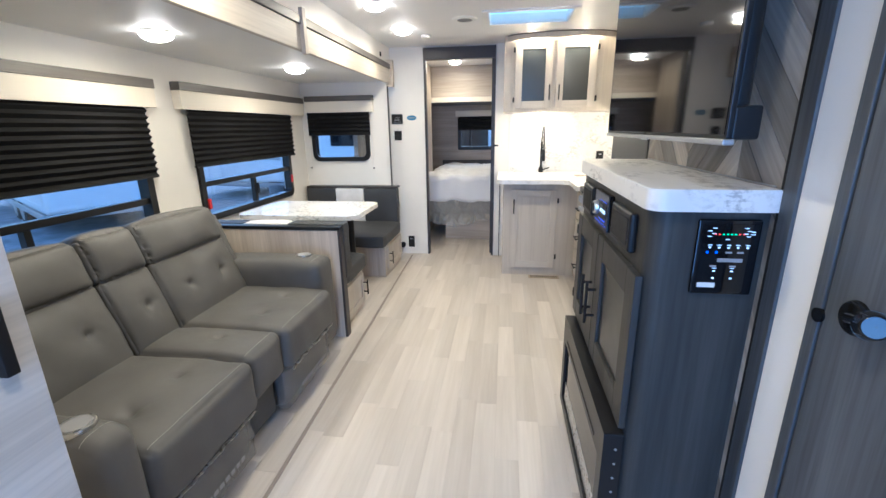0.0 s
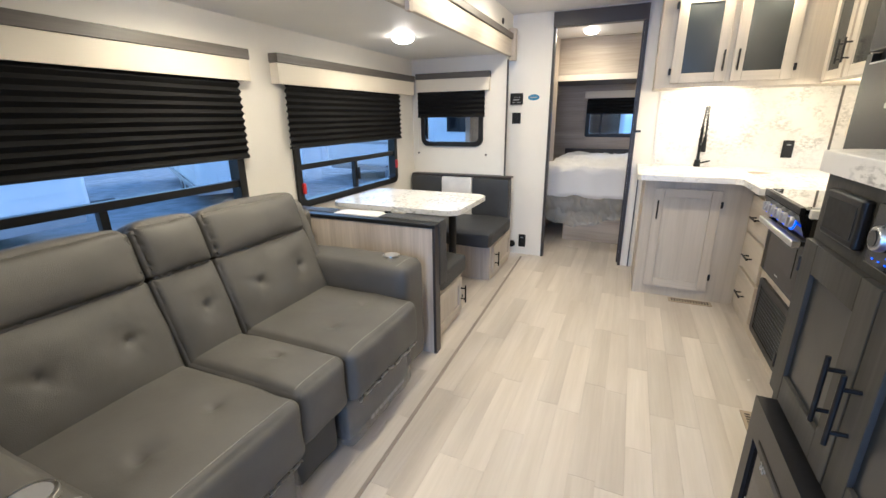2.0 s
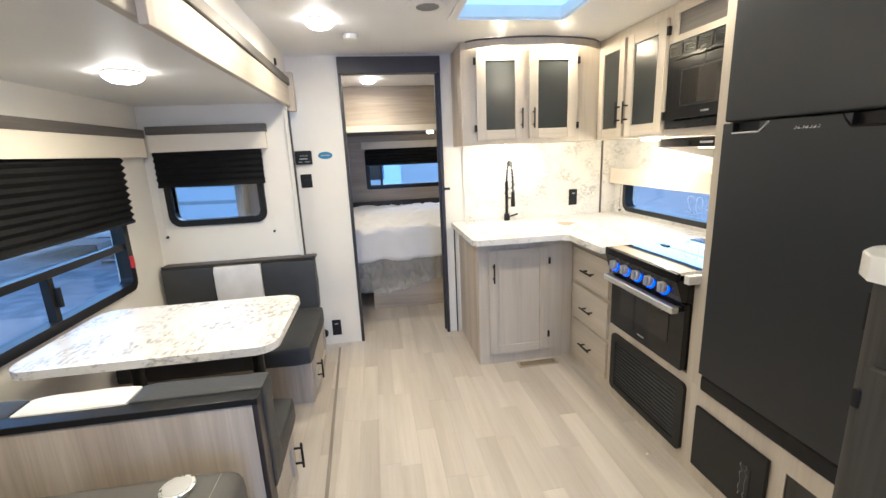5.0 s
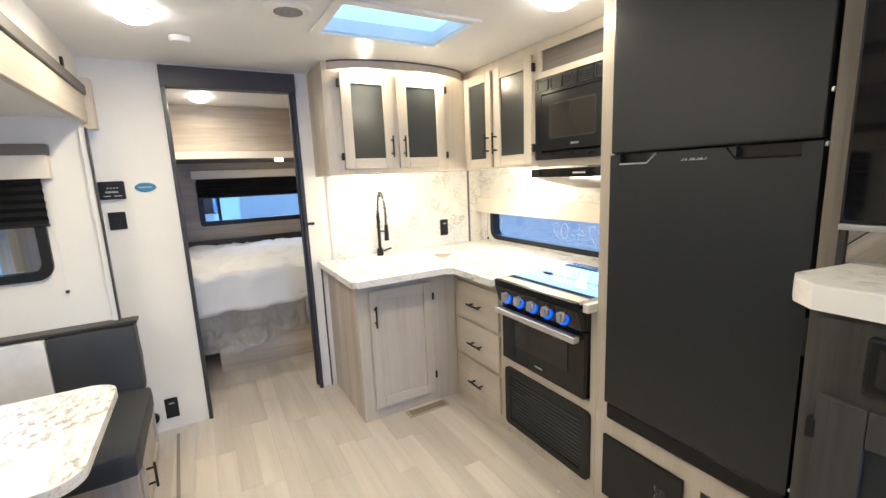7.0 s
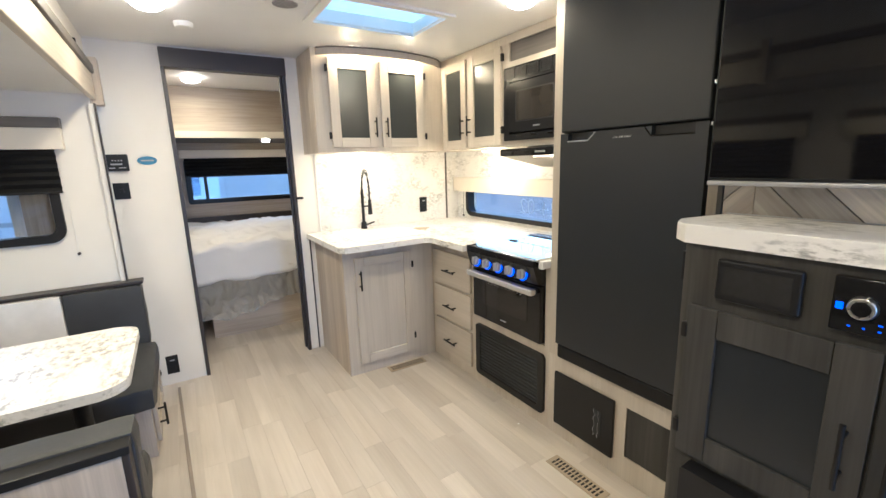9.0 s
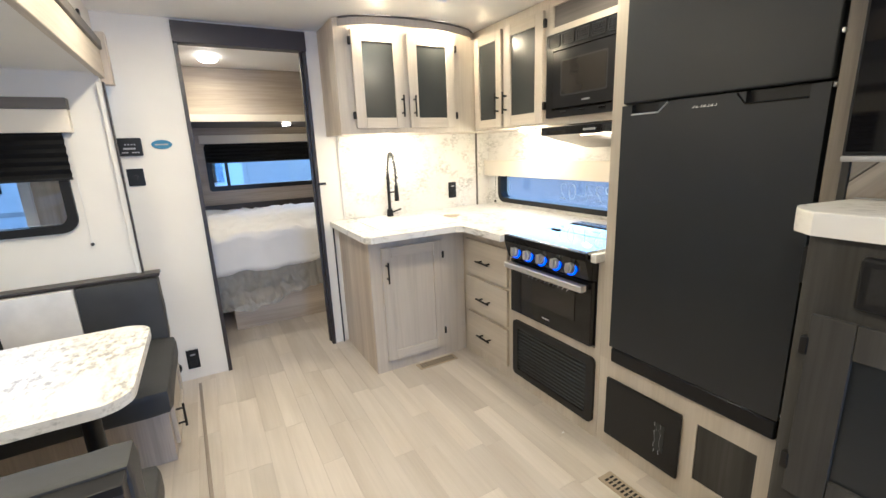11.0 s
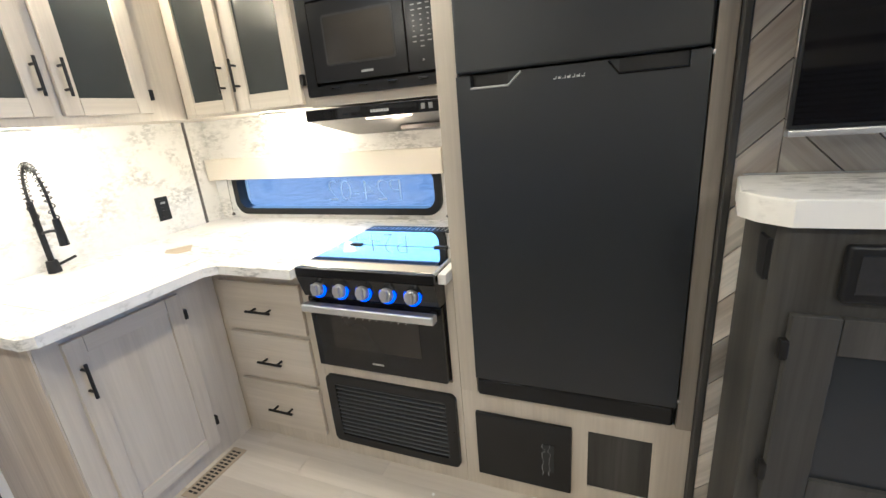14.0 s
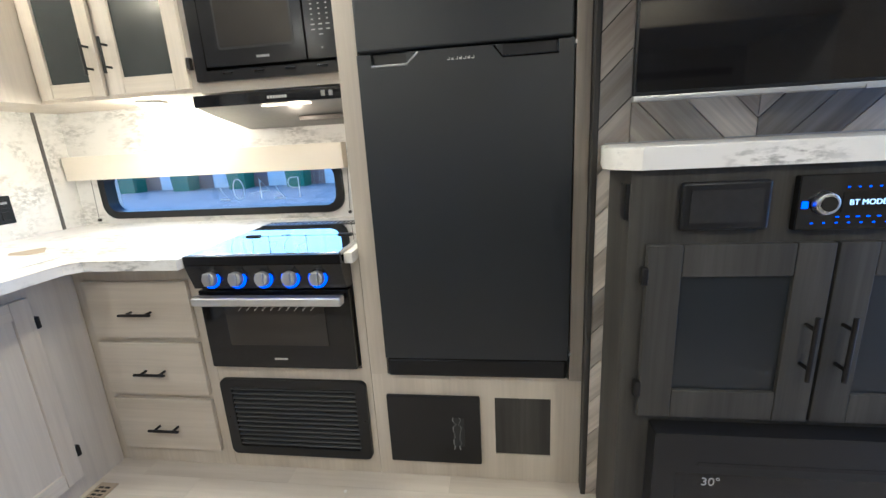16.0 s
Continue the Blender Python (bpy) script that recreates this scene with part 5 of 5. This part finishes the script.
lettering("BT MODE", "-x", CX, 1.352, 1.063, 0.0165, M_LEDW, rd, 0.0222)
part("power_key", fbox("-x", CX, 1.466, 1.479, 1.052, 1.068, 0.02, 0.023, 0.002), M_LED, rd)
leds = bmesh.new()
for q in range(7):
    fbox("-x", CX, 1.307 + 0.024 * q, 1.312 + 0.024 * q, 1.018, 1.0205, 0.02, 0.0212, bm=leds)
    if q < 5:
        fbox("-x", CX, 1.31 + 0.02 * q, 1.314 + 0.02 * q, 1.095, 1.0975, 0.02, 0.0212, bm=leds)
        fbox("-x", CX, 1.322 + 0.02 * q, 1.329 + 0.02 * q, 1.031, 1.0335, 0.02, 0.0212, bm=leds)
tagged(part("lit_key", leds, M_LED, rd), kind="stuff")
sp = thing("usb_plate", "dark cover plate on the rounded console corner", "socket plate", (CX + 0.03, C1 - 0.02, 1.04))
part("plate", box(CX + 0.02, CX + 0.07, C1 - 0.034, C1 - 0.018, 1.03, 1.115, 0.002), M_BLACK, sp)
# electric fireplace
fp = thing("electric_fireplace", "black-framed electric fireplace with a glass front", "fireplace", (0.43, 1.35, 0.05))
place = lambda u, v, d: on("-x", CX, u, v, d)
part("surround", slab(place, rounded(0.945, 1.75, 0.06, 0.498, 0.006), 0.0, 0.055, inner=rounded(1.0, 1.695, 0.10, 0.385, 0.004)), M_BLACK, fp)
part("glass_front", fbox("-x", CX, 0.99, 1.705, 0.09, 0.395, 0.02, 0.045), M_GLOSS, fp, "dark reflecting glass")
part("air_slot", fbox("-x", CX, 1.05, 1.645, 0.408, 0.418, 0.054, 0.0565), M_HOLE, fp)
part("ember_bed", fbox("-x", CX, 1.02, 1.675, 0.105, 0.19, 0.045, 0.0465), M_CHROME, fp, "pale crystal bed")
lettering("30\u00b0", "-x", CX, 1.605, 0.352, 0.034, M_SILVER, fp, 0.0462)
for q in range(8):
    part("screw", cyl((CX - 0.02, 0.944, 0.10 + 0.05 * q), (CX - 0.02, 0.9425, 0.10 + 0.05 * q), 0.004, n=8), M_SILVER, fp)
# monitor panel on the console end
mp_ = thing("system_monitor", "black tank and switch panel with small lit indicators", "control panel", (0.63, C0, 0.95))
part("case", fbox("-y", C0, 0.562, 0.700, 0.943, 1.128, 0.0, 0.012, 0.006), M_GLOSS, mp_)
part("face", fbox("-y", C0, 0.572, 0.690, 0.953, 1.118, 0.012, 0.0135), M_TV, mp_)


def dots(name, spots, mat_, w=0.004, h=0.004):
    bm = bmesh.new()
    for u, v in spots:
        fbox("-y", C0, u - w / 2, u + w / 2, v - h / 2, v + h / 2, 0.0135, 0.0145, bm=bm)
    tagged(part(name, bm, mat_, mp_), kind="stuff")


dots("green_indicator", [(0.618 + 0.0085 * q, 1.094) for q in range(4)], M_LEDG, 0.0035, 0.003)
dots("red_indicator", [(0.600, 1.094), (0.609, 1.094), (0.652, 1.094), (0.661, 1.094)], M_LEDR, 0.0035, 0.003)
dots("lit_caption", [(0.588 + 0.009 * (q % 2), 1.089 + 0.0065 * q) for q in range(4)] + [(0.672 - 0.006 * (q % 2), 1.089 + 0.0065 * q) for q in range(4)] + [(0.628, 1.082), (0.681, 1.100), (0.681, 1.094)], M_LEDW, 0.009, 0.0015)
dots("lit_switch", [(0.592 + 0.0205 * q, 1.062) for q in range(5)] + [(0.609, 1.004), (0.609, 0.986), (0.648, 1.004), (0.648, 0.986)], M_LEDW, 0.005, 0.0035)
dots("switch_caption", [(0.592 + 0.0205 * q, 1.068) for q in range(5)] + [(0.609, 1.011), (0.648, 1.011)], M_LEDW, 0.010, 0.0013)
dots("blue_indicator", [(0.588, 1.05), (0.608, 1.05)], M_LED, 0.005, 0.005)
dots("caption_print", [(0.635, 1.05), (0.66, 1.05), (0.605, 1.016), (0.648, 1.016)], M_TEXT, 0.014, 0.004)
dots("maker_mark", [(0.64, 1.031)], M_SILVER, 0.055, 0.009)
dots("sticker", [(0.596, 0.968)], M_WHITEP, 0.04, 0.012)

# television on the plank wall
tv = thing("television", "wide black flat television with a silver lower edge", "television", (0.56, 1.31, 1.29))
part("back_case", box(0.549, 0.585, 0.83, 1.79, 1.33, 1.85, 0.012, 3), M_BLACK, tv)
part("bezel", box(0.538, 0.550, 0.81, 1.812, 1.313, 1.872, 0.003), M_BLACK, tv)
part("screen", box(0.5365, 0.5379, 0.816, 1.806, 1.321, 1.866), M_TV, tv, "dark glossy screen")
part("lower_edge", box(0.533, 0.556, 0.81, 1.812, 1.300, 1.3125, 0.003), M_SILVER, tv, "silver lower edge")
part("maker_mark", box(0.531, 0.534, 1.27, 1.33, 1.298, 1.306, 0.001), M_SILVER, tv)
part("ir_window", box(0.5355, 0.5366, 1.30, 1.32, 1.314, 1.320), M_HOLE, tv)
part("wall_arm", box(0.585, HW - 0.004, 1.22, 1.40, 1.50, 1.70, 0.01), M_BLACK, tv)
part("corner_box", box(0.548, 0.60, 0.812, 0.86, 1.31, 1.375, 0.006), M_BLACK, tv)

# ---- ceiling things ----
ceiling_lamp(-0.733, 2.81, CEIL, 5.5)
ceiling_lamp(-0.725, 3.55, CEIL, 3.6)
ceiling_lamp(0.722, 2.78, CEIL, 7.5)
ceiling_lamp(-1.475, 1.80, SC, 5.0)
ceiling_lamp(-1.425, 3.04, SC, 3.5)
ceiling_lamp(-0.5, 5.3, CEIL, 5.2)
# two unseen lights, added to brighten the sofa end and the entrance
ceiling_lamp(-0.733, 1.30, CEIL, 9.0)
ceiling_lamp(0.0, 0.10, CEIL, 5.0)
sm = thing("smoke_detector", "small round white smoke detector", "smoke detector", (-0.583, 3.82, CEIL))
part("body", cyl((-0.583, 3.82, CEIL - 0.028), (-0.583, 3.82, CEIL - 0.001), 0.04, 0.046, n=28, bevel=0.006), M_WHITEP, sm)
cs = thing("ceiling_speaker", "round white ceiling speaker with a dark slotted grille", "loudspeaker", (-0.203, 3.31, CEIL))
part("ring", cyl((-0.203, 3.31, CEIL - 0.012), (-0.203, 3.31, CEIL - 0.001), 0.085, 0.095, n=32, bevel=0.003), M_WHITEP, cs)
for q in range(9):
    yy = -0.048 + 0.012 * q
    w = math.sqrt(max(0.0, 0.055 ** 2 - yy ** 2))
    if w > 0.01:
        part("slot", box(-0.203 - w, -0.203 + w, 3.31 + yy - 0.0035, 3.31 + yy + 0.0035, CEIL - 0.0135, CEIL - 0.0118), M_SEAM, cs, smooth=False)
ws = thing("wall_sensor", "small dark sensor on the header wall", "sensor", (FX - 0.03, 4.0, 2.0))
part("body", box(FX - 0.03, FX - 0.018, 3.99, 4.01, 1.985, 2.025, 0.003), M_BLACK, ws)

# ---- bedroom ----
bed = thing("bed", "low bed with a wrinkled white sheet and a plastic skirt", "bed", (0.0, 5.8, 0))
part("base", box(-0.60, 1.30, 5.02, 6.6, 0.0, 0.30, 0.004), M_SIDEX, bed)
mt = cushion(-0.85, 1.35, 4.93, 6.60, 0.47, 0.79, 0.06, 64, (0, 0.01, 0.02))
for v in mt.verts:
    if v.co.z > 0.60:
        v.co.z += 0.03 * noise.noise(v.co * 4.0) + 0.055 * (0.25 - abs(noise.noise(v.co * 7.0))) + 0.02 * abs(noise.noise(v.co * 16.0))
    if v.co.y < 5.05:
        v.co.y += 0.014 * noise.noise(Vector((v.co.x * 9, 0, v.co.z * 4)))
        v.co.z += 0.04 * noise.noise(Vector((v.co.x * 5, 1, 0))) if v.co.z < 0.56 else 0
part("mattress", mt, M_SHEET, bed, "wrinkled white fitted sheet")
sheet = bmesh.new()
rows = []
for a in range(49):
    row_v = []
    for c in range(181):
        fx_, fz_ = c / 180, a / 48
        x_ = -0.84 + 1.3 * fx_
        hem = 0.235 + 0.055 * math.sin(x_ * 5.5 + 1.2) + 0.03 * noise.noise(Vector((x_ * 9.0, 3, 0)))
        z_ = 0.535 + (hem - 0.535) * fz_
        fold = 0.030 * abs(noise.noise(Vector((x_ * 7.0, z_ * 3.0, 1)))) + 0.034 * abs(noise.noise(Vector((x_ * 16.0, z_ * 9.0, 5)))) + 0.006 * abs(noise.noise(Vector((x_ * 40.0, z_ * 30.0, 9))))
        row_v.append(sheet.verts.new((x_, 4.965 - 0.02 * fz_ - fold * (0.4 + 1.1 * fz_), z_)))
    rows.append(row_v)
for ra, rb in zip(rows, rows[1:]):
    for c in range(180):
        sheet.faces.new((ra[c], ra[c + 1], rb[c + 1], rb[c]))
bmesh.ops.solidify(sheet, geom=sheet.faces[:], thickness=0.0006)
part("plastic_skirt", sheet, M_SKIRT, bed, "clear crinkled plastic hanging from the mattress")
part("box_spring", box(-0.84, 1.32, 4.99, 6.58, 0.301, 0.52, 0.01), M_SPRING, bed)
part("headboard", box(-0.85, 1.32, 6.585, 6.617, 0.5, 0.86, 0.006), M_TRIM, bed)
oc = thing("overhead_cabinet", "grey-washed wood overhead cabinet with a cream lower edge", "wall cabinet", (0.0, 5.95, 1.65))
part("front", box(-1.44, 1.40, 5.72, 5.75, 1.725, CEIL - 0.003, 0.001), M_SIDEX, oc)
part("lower_edge", box(-1.44, 1.40, 5.70, 5.755, 1.665, 1.7245, 0.002), M_CREAM, oc)
# underside coloured far darker than the cabinet front
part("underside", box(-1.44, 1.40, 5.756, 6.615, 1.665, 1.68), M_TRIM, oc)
rl = thing("reading_light", "small round light under the overhead cabinet, switched on", "reading light", (0.14, 6.0, 1.66))
part("lens", cyl((0.14, 6.0, 1.645), (0.14, 6.0, 1.6645), 0.035, 0.04, n=24, bevel=0.003), M_LENS, rl)
lamp_light(0.14, 6.0, 1.61, 1.0, 0.03)
wb = thing("bedside_wardrobe", "grey-washed wood bedside wardrobe", "wardrobe", (-1.05, 5.3, 0))
part("body", box(-1.44, -0.86, 5.0, 5.69, 0.0, CEIL - 0.004, 0.003), M_SIDE, wb)
part("edge_strip", box(-0.885, -0.857, 4.985, 4.999, 0.0, CEIL - 0.004, 0.002), M_CREAM, wb, "pale edge strip")

# ---- outside ----
structure("ground", holed("-x", 0, 0.1, -400, 400, -400, 400, []), M_ASPH, "grey asphalt lot", "ground")
for v in bpy.data.objects["ground"].data.vertices:
    x, y, z = v.co
    v.co = (z, y, -0.75 + x)


def trailer(x, y, length, turn, label):
    """A white travel trailer: shell, windows, door, stripe, wheels, hitch."""
    t = thing("travel_trailer", label, "trailer", (x, y, -0.75), "parked trailers")
    m = Matrix.Translation((x, y, -0.75)) @ Matrix.Rotation(radians(turn), 4, "Z")

    def put(name, bm, mat_, parent=None):
        bm.transform(m)
        return part(name, bm, mat_, parent or t)

    h = length / 2
    put("shell", box(-1.2, 1.2, -h, h, 0.55, 3.1, 0.12, 3), M_FIBRE)
    put("skirt", box(-1.19, 1.19, -h + 0.15, h - 0.15, 0.42, 0.56, 0.01), M_SILVER)
    for q in range(7):
        put("siding_rib", box(-1.206, 1.206, -h + 0.15, h - 0.15, 0.75 + 0.2 * q, 0.765 + 0.2 * q), M_FIBRE)
    put("stripe", box(-1.21, 1.21, -h + 0.14, h - 0.14, 1.25, 1.33), M_SILVER)
    for s in (-1, 1):
        for c in (-0.3, 0.28):
            put("window", box(s * 1.212 - 0.01, s * 1.212 + 0.01, c * length - 0.55, c * length + 0.55, 1.65, 2.3, 0.004), M_GLOSS)
        put("door", box(s * 1.21 - 0.01, s * 1.21 + 0.01, -0.35, 0.35, 0.65, 2.5, 0.004), M_WHITEP)
        for c in (-0.55, 0.3):
            w = put("wheel", cyl((s * 1.0, c - 0.1, 0.36), (s * 1.16, c - 0.1, 0.36), 0.36, n=28, bevel=0.03), M_RUB)
            put("rim", cyl((s * 1.161, c - 0.1, 0.36), (s * 1.175, c - 0.1, 0.36), 0.2, n=24, bevel=0.01), M_CHROME, w)
    for s in (-1, 1):
        put("end_window", box(-0.6, 0.6, s * (h + 0.004) - 0.01, s * (h + 0.004) + 0.01, 1.6, 2.3, 0.004), M_GLOSS)
    put("hitch", cyl((0, h, 0.5), (0, h + 1.1, 0.5), 0.05, n=8), M_BLACK)
    for q in range(3):
        put("entry_step", box(1.2 + 0.22 * q, 1.42 + 0.22 * q, -0.35, 0.35, 0.52 - 0.18 * q, 0.55 - 0.18 * q, 0.006), M_SILVER)
    put("step_stringer", box(1.2, 1.84, -0.37, -0.352, 0.1, 0.56), M_SILVER)


trailer(-9.2, 1.2, 6.5, 4, "white travel trailer parked across the lot")
trailer(-11.0, 9.5, 7.0, 60, "white travel trailer parked at an angle")
trailer(-5.9, 13.0, 7.0, -100, "white travel trailer with entry steps parked ahead")
trailer(1.3, 11.8, 7.5, 88, "white travel trailer parked broadside ahead")
far = thing("warehouse", "low pinkish-brown building with white doors across the lot", "building", (24, 15, -0.75))
part("wall", box(21, 31, -10, 45, -0.75, 3.6), M_BRICK, far)
part("roof", box(20.7, 31.3, -10.3, 45.3, 3.6, 3.9, 0.05), M_SILVER, far)
for q in range(9):
    part("door", box(20.93, 21.02, 6.9 + 3.2 * q, 8.1 + 3.2 * q, -0.75, 1.5), M_WHITEP, far)
for q in range(8):
    gb = thing("waste_bin", "green wheeled waste bin", "bin", (20.2, 6 + 3.2 * q, -0.75), "waste bins")
    part("body", slab(lambda u, v, d: (20.2 + u * (0.9 + 0.1 * d), 6 + 3.2 * q + v * (0.9 + 0.1 * d), -0.75 + d), [(-0.45, -0.5), (0.45, -0.5), (0.45, 0.5), (-0.45, 0.5)], 0.0, 1.1), M_GREEN, gb)
    part("lid", box(19.7, 20.7, 5.45 + 3.2 * q, 6.55 + 3.2 * q, 0.35, 0.43, 0.02), M_GREEN, gb)

# ---- floor planks, one object each along the walk ----
PW, PL = 0.098, 0.62
cell = bmesh.new()
bmesh.ops.create_cube(cell, size=1.0, matrix=Matrix.LocRotScale((0, 0, -0.002), None, (PW - 0.0006, PL - 0.0008, 0.004)))
plank_mesh = bpy.data.meshes.new("plank")
cell.to_mesh(plank_mesh)
cell.free()
plank_mesh.materials.append(M_FLOOR)
rest = bmesh.new()
row = 0
x = -1.96
while x < 1.46:
    shift = (row * 0.37 + 0.11 * ((row * 7) % 5)) % 1.0 * PL
    y = -1.74 - shift
    while y < 6.7:
        if -1.05 < x < 0.75 and 0.6 < y < 4.7:
            ob = new("plank", plank_mesh)
            ob.location = (x + PW / 2, y + PL / 2, 0)
            ob.parent = floor
        else:
            ya, yb = max(y + 0.0004, -1.74), min(y + PL - 0.0004, 6.7)
            if yb > ya and not (x < -1.1 and yb < 0.3):
                rest.faces.new([rest.verts.new(p) for p in ((x + 0.0003, ya, 0), (x + PW - 0.0003, ya, 0), (x + PW - 0.0003, yb, 0), (x + 0.0003, yb, 0))])
        y += PL
    x += PW
    row += 1
tagged(part("far_plank", rest, M_FLOOR, floor, smooth=False), kind="stuff")
